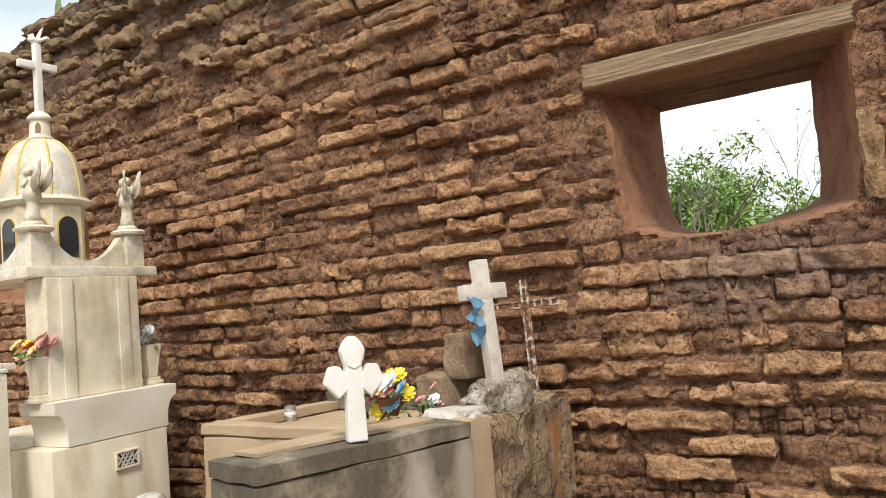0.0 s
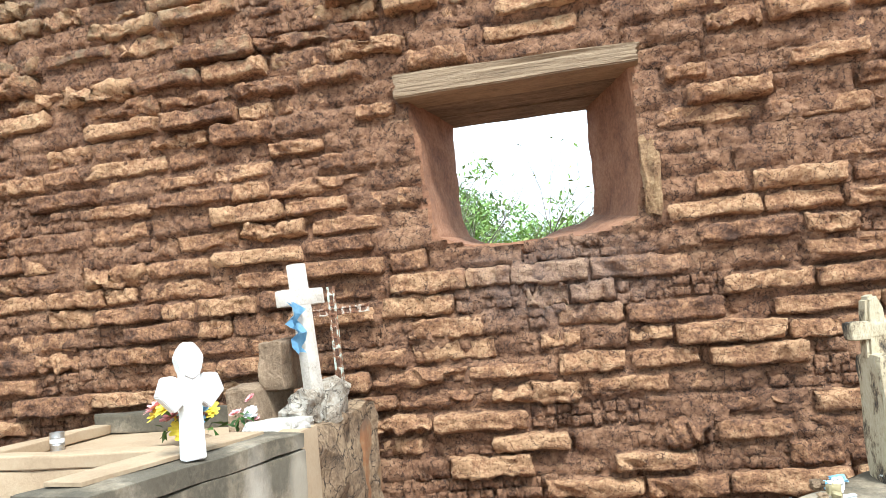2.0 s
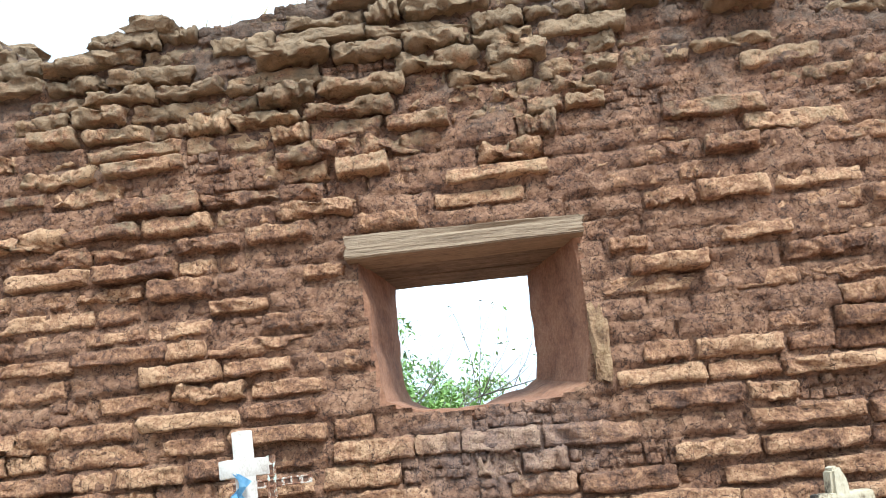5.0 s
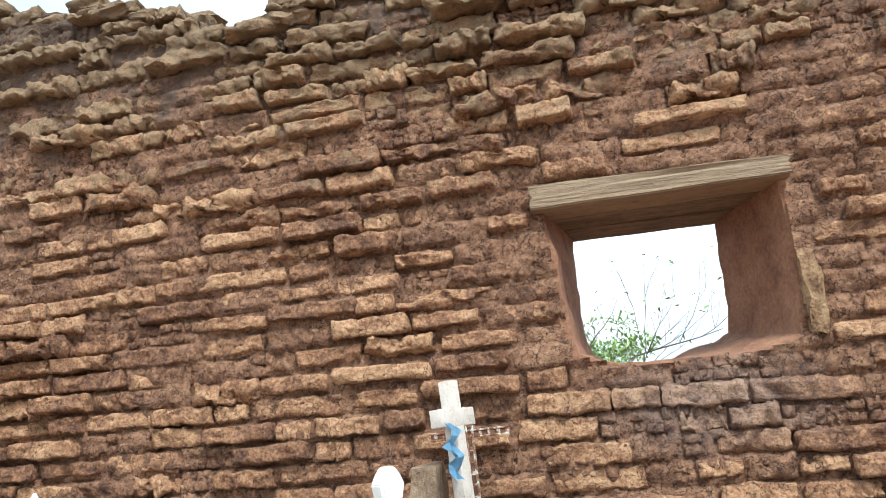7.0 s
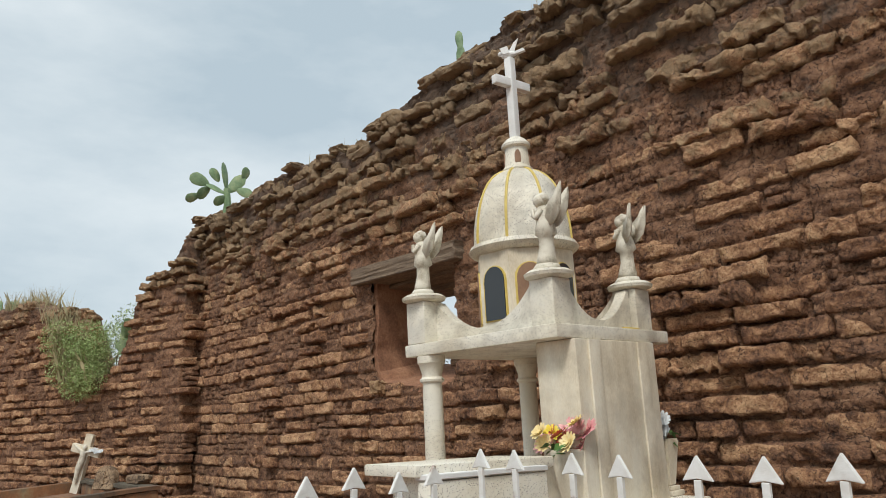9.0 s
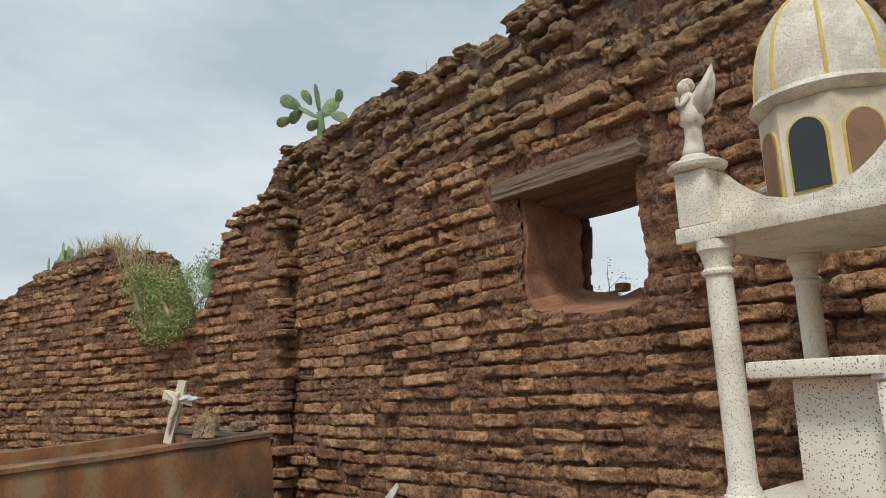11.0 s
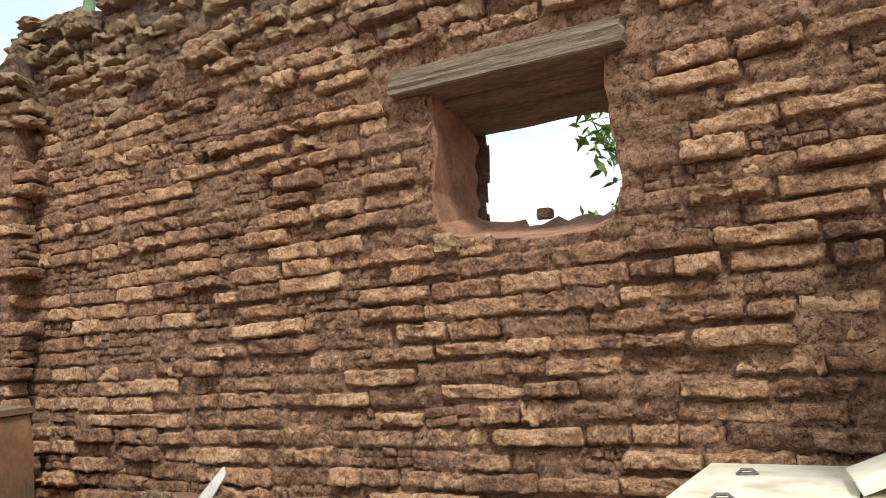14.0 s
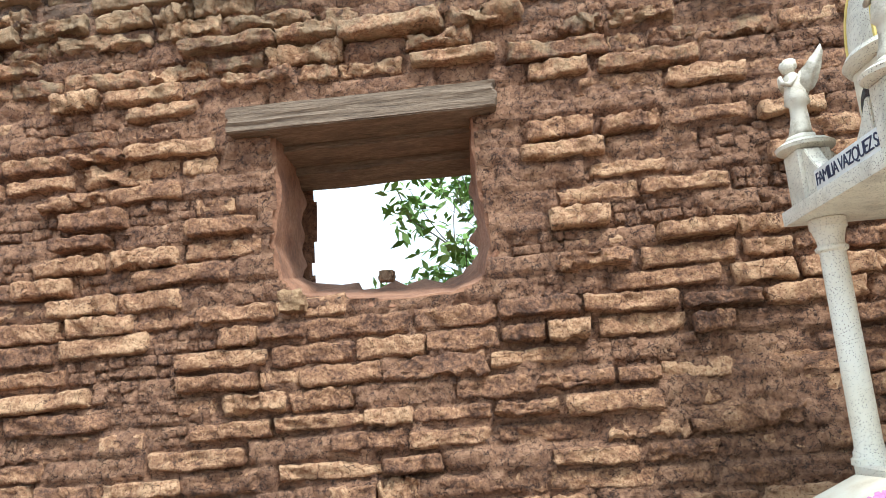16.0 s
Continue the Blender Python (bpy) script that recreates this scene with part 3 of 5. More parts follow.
def brick_mesh(seed, nx=20, ny=4, nz=6, wear=1.0):
    """A worn adobe brick, 1 x 1 x 1 when scaled back, its rough face towards -y."""
    size = Vector((0.46, 0.22, 0.118))
    bm = bmesh.new()
    bmesh.ops.create_cube(bm, size=1.0)
    for axis, cuts in ((0, nx - 1), (2, nz - 1), (1, ny - 1)):
        es = [e for e in bm.edges if abs(e.verts[0].co[axis] - e.verts[1].co[axis]) > 0.9]
        bmesh.ops.subdivide_edges(bm, edges=es, cuts=cuts, use_grid_fill=True)
    bmesh.ops.delete(bm, geom=[f for f in bm.faces if f.normal.y > 0.9], context="FACES")
    off = Vector((seed * 3.7, seed * 1.1, 0))
    radius = 0.009 + 0.012 * ((seed * 7) % 5) / 5
    for v in bm.verts:
        p = Vector((v.co.x * size.x, v.co.y * size.y, v.co.z * size.z))
        core = Vector((max(-size.x / 2 + radius, min(size.x / 2 - radius, p.x)), max(-size.y / 2 + radius, p.y), max(-size.z / 2 + radius, min(size.z / 2 - radius, p.z))))
        d = p - core
        if d.length > radius:
            p = core + d.normalized() * radius
        q = p + off
        p += wear * (0.018 * noise.noise_vector(q * 8) + 0.014 * noise.noise_vector(q * 19) + 0.010 * noise.noise_vector(q * 33))
        # bites out of the face and the lower edge
        bite = max(0.0, noise.noise(q * 7 + Vector((0, 0, 4))) - 0.25)
        if v.co.y < 0.1:
            p.y += 0.07 * bite * wear
            p.z += 0.012 * noise.noise(Vector((q.x * 5, seed, 1)))
        v.co = Vector((p.x / size.x, p.y / size.y, p.z / size.z))
    me = bpy.data.meshes.new("adobe_brick")
    bm.to_mesh(me)
    bm.free()
    me.materials.append(ADOBE)
    me.shade_smooth()
    return me


CRUMBS = [brick_mesh(80 + i, 6, 2, 4, 0.8) for i in range(10)]

BRICKS = [brick_mesh(i) for i in range(20)] + [brick_mesh(40 + i, wear=2.1) for i in range(14)]


def lay_bricks(wall, u0, u1, zbot, top, courses, rng, skip, odds, near, calm):
    """Proud bricks: those in the near stretches are pieces, the rest is joined."""
    verts, faces, count, pieces = [], [], 0, 0
    shapes = [(np.array([v.co[:] for v in me.vertices]), [list(p.vertices) for p in me.polygons]) for me in BRICKS]
    crumbs = [(np.array([v.co[:] for v in me.vertices]), [list(p.vertices) for p in me.polygons]) for me in CRUMBS]
    chips, chip_faces, chip_count = [], [], [0]

    def crumble(a, b, z, flat):
        """Small cracked lumps where a brick has worn away."""
        u = a
        while u < b:
            w = rng.uniform(0.05, 0.13)
            for dz in (-0.25, 0.25):
                co, fs = crumbs[rng.randrange(len(crumbs))]
                m = np.array(pose(u + w / 2, 0.11 + 0.03 * rng.random() - 0.012 * flat, z + dz * PITCH, rng.uniform(-9, 9), rng.uniform(-7, 7), rng.uniform(-9, 9))
                             @ Matrix.Diagonal((w * rng.uniform(0.8, 1.02), 0.2, PITCH * rng.uniform(0.36, 0.56), 1)))
                chips.append(co @ m[:3, :3].T + m[:3, 3])
                chip_faces.extend([[v + chip_count[0] for v in f] for f in fs])
                chip_count[0] += len(co)
            u += w
    for k, row in enumerate(courses):
        for a, b in row:
            c = (a + b) / 2
            z = zbot + (k + 0.5) * PITCH
            z += wave(c, z / PITCH - 0.0)
            if c < u0 + 0.1 or c > u1 - 0.1 or z > top(c) - 0.02 or z < zbot + 0.05 or skip(a, b, z):
                continue
            flat = calm(c, z)
            if rng.random() > odds(c, z) - 0.14 * flat:
                crumble(a, b, z, flat)
                continue
            worn = noise.noise(Vector((c * 1.3, z * 1.7, 8.8)))
            up = max(0.0, min(1.0, (z - 2.9) / 1.3))
            proud = 0.012 + 0.045 * worn + rng.uniform(-0.045, 0.055) + 0.085 * up * rng.uniform(-0.4, 1)
            proud = proud * (1 - 0.8 * flat)
            high = PITCH * (rng.uniform(0.58, 0.88) * (1 - flat) + 0.90 * flat)
            long = (b - a) * (rng.uniform(0.86, 0.985) * (1 - flat) + 0.975 * flat)
            deep = 0.22
            i = rng.randrange(20, 34) if rng.random() < 0.15 + 0.8 * up else rng.randrange(20)
            m = pose(c, deep / 2 - proud, z, rng.uniform(-4, 4) * (1 + up), rng.uniform(-1.4, 1.4) * (1 + 1.5 * up), rng.uniform(-2.5, 2.5) * (1 + 2 * up)) @ Matrix.Diagonal((long, deep, high, 1))
            if pieces < 300 and near(c, z):
                ob = new("adobe_brick", BRICKS[i])
                ob.parent = wall
                ob.matrix_basis = m
                pieces += 1
            else:
                co, fs = shapes[i]
                mm = np.array(m)
                base = count
                verts.append(co @ mm[:3, :3].T + mm[:3, 3])
                faces.extend([[v + base for v in f] for f in fs])
                count += len(co)
    if chips:
        me = bpy.data.meshes.new("adobe_crumbs")
        me.from_pydata(np.concatenate(chips).tolist(), [], chip_faces)
        me.materials.append(MUD)
        me.shade_smooth()
        ob = new("adobe_crumbs", me)
        ob.parent = wall
        tagged(ob, "cracked lumps of worn adobe between the bricks", kind="stuff")
    if count:
        me = bpy.data.meshes.new("adobe_brickwork")
        me.from_pydata(np.concatenate(verts).tolist(), [], faces)
        me.materials.append(ADOBE)
        me.shade_smooth()
        ob = new("adobe_brickwork", me)
        ob.parent = wall
        tagged(ob, "rows of worn reddish adobe bricks", kind="stuff")


def profile(points):
    def f(u):
        for (a, za), (b, zb) in zip(points, points[1:]):
            if a <= u <= b:
                t = (u - a) / (b - a)
                z = za + (zb - za) * t
                break
        else:
            z = points[0][1] if u < points[0][0] else points[-1][1]
        return z - 0.07 + 0.07 * noise.noise(Vector((u * 2.6, 1.7, 0))) + 0.05 * noise.noise(Vector((u * 7.1, 4.2, 0)))
    return f


main_top = profile([(-12.7, 4.82), (-11.9, 4.78), (-11.0, 4.66), (-10.3, 4.8), (-9.0, 4.78), (-7.7, 4.62), (-7.2, 4.85), (-6.2, 4.97), (-5.6, 5.05), (-4.5, 5.03),
                    (-3.6, 4.87), (-2.9, 4.74), (-2.4, 4.44), (-2.15, 4.47), (-1.8, 4.6), (-0.9, 4.66), (0.5, 4.75), (7, 4.9)])
WIN2 = [(-0.43, 2.86), (-0.38, 2.45), (-0.355, 2.15), (-0.32, 1.93), (-0.10, 1.87), (0.25, 1.85), (0.65, 1.87), (0.84, 1.94), (0.885, 2.15), (0.885, 2.5), (0.88, 2.86)]
WIN1 = [(-7.67, 3.10), (-7.66, 2.80), (-7.65, 2.62), (-7.69, 2.35), (-7.65, 2.12), (-7.53, 2.01), (-7.05, 1.95), (-6.62, 1.93), (-6.45, 2.02), (-6.39, 2.2), (-6.42, 2.5), (-6.45, 2.75), (-6.45, 3.10)]

rng = random.Random(11)
main_courses = lay_out(-12.8, 7, 40, rng)
wall_north = adobe_face("wall_north", -12.7, 7.0, -0.16, main_top, 0.86, [WIN2, WIN1], main_courses, rng, Matrix(), MUD,
                        "tall weathered reddish-brown adobe wall with a ragged crown")


def main_skip(a, b, z):
    for x0, x1, z0, z1, l0, l1, zl in ((-0.36, 0.93, 1.80, 2.86, -0.52, 0.96, 2.98), (-7.66, -6.34, 1.93, 3.1, -8.0, -6.24, 3.28)):
        if b > x0 and a < x1 and z0 < z < z1:
            return True
        if b > l0 and a < l1 and z1 - 0.12 < z < zl + 0.02:
            return True
    return False


def main_odds(u, z):
    return (0.87 if z < 3.4 else 0.80) + 0.25 * min(0.0, noise.noise(Vector((u * 1.1, z * 1.5, 3.3))) + 0.15)


def main_calm(u, z):
    """1 where the courses are worn flush."""
    c = 0.0
    if -0.6 < u < 1.2 and 1.30 < z < 1.87:
        c = 0.9
    if -7.5 < u < -6.4 and 1.35 < z < 2.0:
        c = 0.9
    if u < -9.9 and 0.9 < z < 3.7:
        c = 0.75
    return max(c, min(1.0, 1.6 * max(0.0, noise.noise(Vector((u * 0.8, z * 0.9, 12.1))) - 0.12)) if z < 3.2 else 0.0)


# ---- the window openings ----
def densify(poly, n):
    pts = [Vector(p) for p in poly]
    out_pts = []
    for a, b in zip(pts, pts[1:]):
        for i in range(n):
            out_pts.append(a.lerp(b, i / n))
    out_pts.append(pts[-1])
    return out_pts


def reveal(name, front, back_outline, thick, seed, label):
    """Plastered jambs and sill from the front outline to the back one."""
    fr, bk = densify(front, 5), densify(back_outline, 5)
    bm = bmesh.new()
    centre = sum(fr, Vector((0, 0))) / len(fr)
    rings = []
    for y, t, grow in ((0.10, 0.0, 0.12), (0.035, 0.0, 0.05), (0.05, 0.0, 0.0), (0.15, 0.12, 0.0), (0.35, 0.35, 0.0), (0.6, 0.68, 0.0), (thick - 0.03, 1.0, 0.0), (thick + 0.04, 1.0, 0.08)):
        ring = []
        for a, b in zip(fr, bk):
            p = a.lerp(b, t)
            d = (p - centre).normalized()
            w = 0.02 * noise.noise(Vector((p.x * 5, y * 5, p.y * 5 + seed))) + (0.10 * noise.noise(Vector((p.x * 8, seed, p.y * 8))) if y > 0.7 and seed == 2 else 0.02 * noise.noise(Vector((p.x * 9, seed, p.y * 9))))
            p = p + d * (grow + w)
            ring.append(bm.verts.new((p.x, y, p.y)))
        rings.append(ring)
    for p, q in zip(rings, rings[1:]):
        for i in range(len(p) - 1):
            bm.faces.new((p[i], q[i], q[i + 1], p[i + 1]))
    return tagged(link_mesh(name, bm, PLASTER), label, "window", kind="structure")


BACK2 = [(-0.31, 2.84), (-0.315, 2.45), (-0.315, 2.15), (-0.27, 1.99), (-0.12, 1.93), (0.12, 1.91), (0.40, 1.98), (0.60, 2.05), (0.615, 2.15), (0.61, 2.5), (0.61, 2.84)]
BACK1 = [(-7.70, 3.0), (-7.71, 2.88), (-7.75, 2.68), (-7.74, 2.48), (-7.72, 2.29), (-7.61, 2.20), (-7.11, 2.16), (-6.71, 2.17), (-6.56, 2.26), (-6.52, 2.40), (-6.515, 2.55), (-6.51, 2.80), (-6.53, 3.0)]
window_1 = reveal("window_1", WIN2, BACK2, 0.86, 1, "deep empty window opening with clay-plastered jambs")
window_2 = reveal("window_2", WIN1, BACK1, 0.86, 2, "deep empty window opening with broken clay jambs")


def beam(name, x0, x1, z0l, z0r, z1l, z1r, y0, y1, seed):
    bm = bmesh.new()
    bmesh.ops.create_cube(bm, size=1.0)
    bmesh.ops.subdivide_edges(bm, edges=[e for e in bm.edges if abs(e.verts[0].co.x - e.verts[1].co.x) > 0.5], cuts=24, use_grid_fill=True)
    bmesh.ops.subdivide_edges(bm, edges=[e for e in bm.edges if abs(e.verts[0].co.z - e.verts[1].co.z) > 0.5], cuts=7, use_grid_fill=True)
    for v in bm.verts:
        t, s = v.co.x + 0.5, v.co.z + 0.5
        lo, hi = z0l + (z0r - z0l) * t, z1l + (z1r - z1l) * t
        x = x0 + (x1 - x0) * t
        groove = 0.012 * noise.noise(Vector((x * 1.2, s * 9, seed)))
        end = 0.03 * noise.noise(Vector((s * 5, v.co.y * 3, seed))) if t < 0.02 or t > 0.98 else 0
        v.co = Vector((x + end, (y0 if v.co.y < 0 else y1) + (groove if v.co.y < 0 else 0), lo + (hi - lo) * s + 0.012 * noise.noise(Vector((x * 2.5, seed, 2)))))
    bmesh.ops.bevel(bm, geom=[e for e in bm.edges if len(e.link_faces) == 2 and e.calc_face_angle() > 0.9], offset=0.008, segments=2, affect="EDGES")
    return bm


def lintel(name, boards, label, mat=WOOD):
    root = thing(name, Matrix(), label, "lintel")
    for i, b in enumerate(boards):
        # boards behind the front one take the darker wood colour
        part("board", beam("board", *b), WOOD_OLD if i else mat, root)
    return root


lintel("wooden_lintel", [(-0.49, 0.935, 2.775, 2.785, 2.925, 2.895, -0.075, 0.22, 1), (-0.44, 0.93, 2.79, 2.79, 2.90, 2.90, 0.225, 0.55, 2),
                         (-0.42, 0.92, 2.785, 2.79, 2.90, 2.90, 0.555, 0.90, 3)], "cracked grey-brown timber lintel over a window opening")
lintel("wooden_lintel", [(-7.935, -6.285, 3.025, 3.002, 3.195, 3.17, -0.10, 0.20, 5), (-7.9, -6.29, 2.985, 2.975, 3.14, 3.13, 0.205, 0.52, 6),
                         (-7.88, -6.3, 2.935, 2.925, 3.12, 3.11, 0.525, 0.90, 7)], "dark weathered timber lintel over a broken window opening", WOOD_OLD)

# clumps of pale clay left on the window edges
bm = boulder((0.94, -0.01, 2.13), (0.045, 0.05, 0.18), 0.6, 3)
tagged(link_mesh("clay_patch", bm, PALE_CLAY), "pale rough clay patch on the window edge", "clay")
bm = boulder((-7.57, -0.02, 1.965), (0.07, 0.06, 0.06), 0.55, 8)
tagged(link_mesh("clay_patch", bm, PALE_CLAY), "pale chipped clay patch at the window corner", "clay")
bm = boulder((-7.12, 0.62, 2.19), (0.05, 0.05, 0.035), 0.2, 4)
tagged(link_mesh("loose_brick", bm, ROCK), "small grey stone lying on the window sill", "stone")

# ---- the wall that meets it further on ----
west = pose(-12.15, -0.27, 0, 0, 0, 15)
west_top = profile([(-14, 2.6), (-8, 3.6), (-6, 4.0), (-4.5, 4.0), (-3.55, 3.8), (-3.35, 3.5), (-3.15, 3.3), (-2.98, 2.95), (-2.8, 2.6), (-1.75, 2.5), (-1.4, 3.1), (-1.12, 3.67), (-0.8, 3.93), (-0.36, 4.1), (-0.05, 4.45), (0.3, 4.6)])
rng = random.Random(23)
west_courses = lay_out(-14, 0.1, 36, rng)
wall_west = adobe_face("wall_west", -14.0, 0.06, -0.16, west_top, 0.8, [], west_courses, rng, west, MUD,
                       "broken adobe wall of worn reddish bricks, partly fallen", step=0.03)


# ---- small makers shared by several things ----
def petals(bm, c, r, n, seed, tilt=0.35, wide=0.24):
    """One flower: rings of bent petals round a centre."""
    rg = random.Random(seed)
    c = Vector(c)
    up = Vector((rg.uniform(-0.6, 0.6), rg.uniform(-1.0, -0.2), rg.uniform(0.3, 1.0))).normalized()
    u = up.cross(Vector((0.3, 0.2, 1))).normalized()
    w = up.cross(u)
    heart = bm.verts.new(c)
    for ring, (rr, lift, k) in enumerate(((r, tilt, n), (r * 0.7, tilt + 0.5, n - 1), (r * 0.42, tilt + 1.0, n - 3))):
        for i in range(max(k, 4)):
            a = 2 * math.pi * (i + 0.37 * ring) / max(k, 4) + rg.uniform(-0.12, 0.12)
            d = math.cos(a) * u + math.sin(a) * w
            s = d.cross(up)
            tip = c + rr * (d + up * lift * 0.55 + up * rg.uniform(-0.1, 0.1))
            mid = c + rr * 0.6 * (d + up * lift * 0.35)
            hw = rr * wide
            v = [heart] + [bm.verts.new(p) for p in (mid - s * hw, tip - s * hw * 0.5, tip + s * hw * 0.5, mid + s * hw)]
            bm.faces.new(v)
    return bm


def leaf_cloud(bm, n, where, size, seed, droop=0.3, shape=0.36):
    """Many small pointed leaves; where(rng) gives a place."""
    rg = random.Random(seed)
    for _ in range(n):
        p = Vector(where(rg))
        d = Vector((rg.uniform(-1, 1), rg.uniform(-1, 1), rg.uniform(-0.8, 0.7) - droop)).normalized()
        s = d.cross(Vector((rg.uniform(-1, 1), rg.uniform(-1, 1), 1))).normalized()
        L = size * rg.uniform(0.6, 1.3)
        m1 = p + d * L * 0.45 + s.cross(d) * L * 0.06
        v = [bm.verts.new(q) for q in (p, m1 - s * L * shape * 0.5, p + d * L, m1 + s * L * shape * 0.5)]
        bm.faces.new(v)
    return bm


def in_ball(c, r):
    def f(rg):
        while True:
            q = Vector((rg.uniform(-1, 1), rg.uniform(-1, 1), rg.uniform(-1, 1)))
            if q.length <= 1:
                return (c[0] + q.x * r[0], c[1] + q.y * r[1], c[2] + q.z * r[2])
    return f


def blades(n, where, height, width, seed):
    rg = random.Random(seed)
    bm = bmesh.new()
    for _ in range(n):
        x, y, z = where(rg)
        h, a = height * rg.uniform(0.4, 1.2), rg.uniform(0, 6.3)
        d = Vector((math.cos(a), math.sin(a), 0))
        lean = Vector((rg.uniform(-0.5, 0.5), rg.uniform(-0.5, 0.5), 0)) * h
        p = Vector((x, y, z))
        v = [bm.verts.new(q) for q in (p - d * width, p + d * width, p + d * width * 0.6 + lean * 0.35 + Vector((0, 0, h * 0.6)), p + lean + Vector((0, 0, h)), p - d * width * 0.6 + lean * 0.35 + Vector((0, 0, h * 0.6)))]
        bm.faces.new(v)
    return bm


def bouquet(name, m, colours, label, vessel=None, seed=0, spread=0.075, r=0.05):
    root = thing(name, m, label, "flowers")
    rg = random.Random(seed)
    for i, (mat, k, pname) in enumerate(colours):
        for j in range(k):
            bm = bmesh.new()
            a, q = rg.uniform(0, 6.28), spread * math.sqrt(rg.random()) * 1.25
            petals(bm, (q * math.cos(a), q * math.sin(a), rg.uniform(0.02, 0.13)), r * rg.uniform(0.75, 1.1), 13, seed * 31 + i * 7 + j)
            part("bloom", bm, mat, root, pname)
    bm = leaf_cloud(bmesh.new(), 26, in_ball((0, 0, 0.03), (spread * 1.2, spread * 1.2, 0.05)), 0.06, seed + 5)
    part("foliage", bm, LEAF, root)
    if vessel:
        part("pot", lathe(vessel, 16), TERRACOTTA, root, "small brown pot")
    return root


def plain_cross(root, w, h, arm_z, arm_w, t, mat, name="cross_shaft"):
    part(name, box(-w / 2, w / 2, -t / 2, t / 2, 0, h, 0.006), mat, root)
    part("cross_arm", box(-arm_w / 2, arm_w / 2, -t / 2 - 0.002, t / 2 + 0.002, arm_z - w / 2, arm_z + w / 2, 0.006), mat, root)


# ---- graves beside the first window ----
tomb = thing("concrete_tomb", pose(-0.655, -1.30, 0.01, 0, 0, -12), "low dark-stained concrete tomb with a cracked top slab", "tomb")
part("tomb_wall", box(-0.34, 0.0, -1.09, 0.0, -0.06, 0.955, 0.012, cuts=6, rough=0.008), CONCRETE, tomb)
part("top_slab", box(-0.344, 0.004, -1.096, 0.003, 0.957, 1.03, 0.02, cuts=10, rough=0.010, seed=3), CONCRETE, tomb)
part("lid", box(-0.31, -0.13, -1.0, -0.10, 1.031, 1.048, 0.006, cuts=6, rough=0.005, seed=5), RENDER_TAN, tomb, "thin tan mortar lid")

tomb = thing("rendered_tomb", pose(-1.87, -0.78, 0), "tan rendered tomb with a sunken top and raised rim", "tomb")
part("tomb_body", box(-0.58, 0.56, -0.57, 0.55, -0.05, 0.93, 0.015, cuts=6, rough=0.01), RENDER_TAN, tomb)
part("rim_front", box(-0.585, 0.565, -0.575, -0.44, 0.931, 1.0, 0.02, cuts=6, rough=0.012, seed=1), RENDER_TAN, tomb)
part("rim_side", box(-0.585, -0.46, -0.438, 0.47, 0.931, 0.995, 0.02, cuts=6, rough=0.012, seed=2), RENDER_TAN, tomb)
part("rim_back", box(-0.585, 0.565, 0.472, 0.56, 0.931, 1.05, 0.015, cuts=6, rough=0.012, seed=4), CONCRETE, tomb)

can = thing("tin_can", pose(-2.30, -0.80, 0.925), "small dented tin can with pale bands", "can")
part("body", lathe([(0.034, 0), (0.037, 0.004), (0.036, 0.03), (0.0375, 0.034), (0.036, 0.038), (0.036, 0.07), (0.0375, 0.074), (0.036, 0.078), (0.037, 0.1), (0.033, 0.1), (0.032, 0.02)], 18), TIN, can)
part("band", lathe([(0.0385, 0.045), (0.0385, 0.066)], 18), WHITE, can, "pale paper band")

cross = thing("painted_cross", pose(-0.825, -1.885, 1.046, 0, 0, 56), "white painted cross with notched diamond ends", "cross")
half = [(0.040, 0), (0.034, 0.20), (0.066, 0.172), (0.122, 0.232), (0.098, 0.298), (0.060, 0.300), (0.034, 0.266), (0.032, 0.302), (0.040, 0.318), (0.050, 0.360), (0.034, 0.390)]
out_line = half + [(0.012, 0.415), (-0.012, 0.415)] + [(-x, z) for x, z in reversed(half)]
part("cross_body", prism(out_line, -0.026, 0.026, 0.004), WHITE, cross)
part("plaque", prism([(-0.028, 0.300), (0.0, 0.285), (0.028, 0.300), (0.040, 0.36), (0.028, 0.384), (0.0, 0.400), (-0.028, 0.384), (-0.040, 0.36)], -0.031, -0.027, 0.001), WHITE, cross, "raised white boss")

bouquet("flower_pot", pose(-1.43, -0.90, 0.998) @ Matrix.Scale(1.55, 4), [(YELLOW, 8, "yellow daisy"), (BLUE_PETAL, 3, "pale blue flower"), (PINK, 3, "faded pink rose"), (PALE_PETAL, 2, "white flower")],
        "pot of faded yellow, blue and pink cloth flowers", [(0.03, -0.005), (0.045, 0.05), (0.05, 0.055), (0.04, 0.06)], 3, 0.085, 0.045)
bouquet("fallen_flowers", pose(-1.08, -1.02, 1.03), [(PINK, 3, "pink rose"), (PALE_PETAL, 2, "white flower")], "small spray of faded pink roses on the tomb", None, 8, 0.05, 0.035)

pier = thing("rubble_pier", pose(0, 0, 0), "rough crumbling masonry pier with patches of white plaster", "masonry pier")
bm = box(-1.24, -0.72, -1.20, -0.13, -0.05, 1.0, 0.03, 2, cuts=22, rough=0.06, seed=9)
part("pier_body", bm, ROCK, pier)
part("plaster_face", box(-0.80, -0.735, -0.36, -0.085, -0.05, 1.01, 0.02, cuts=8, rough=0.012, seed=2), RUST_RENDER, pier, "reddish plaster face")
part("plaster_edge", box(-0.80, -0.685, -1.27, -1.08, -0.05, 1.035, 0.015, cuts=8, rough=0.010, seed=6), RENDER_TAN, pier)
part("plaster_cap", boulder((-0.86, -1.12, 1.03), (0.14, 0.11, 0.035), 0.25, 2), MARBLE, pier, "white plaster cap")
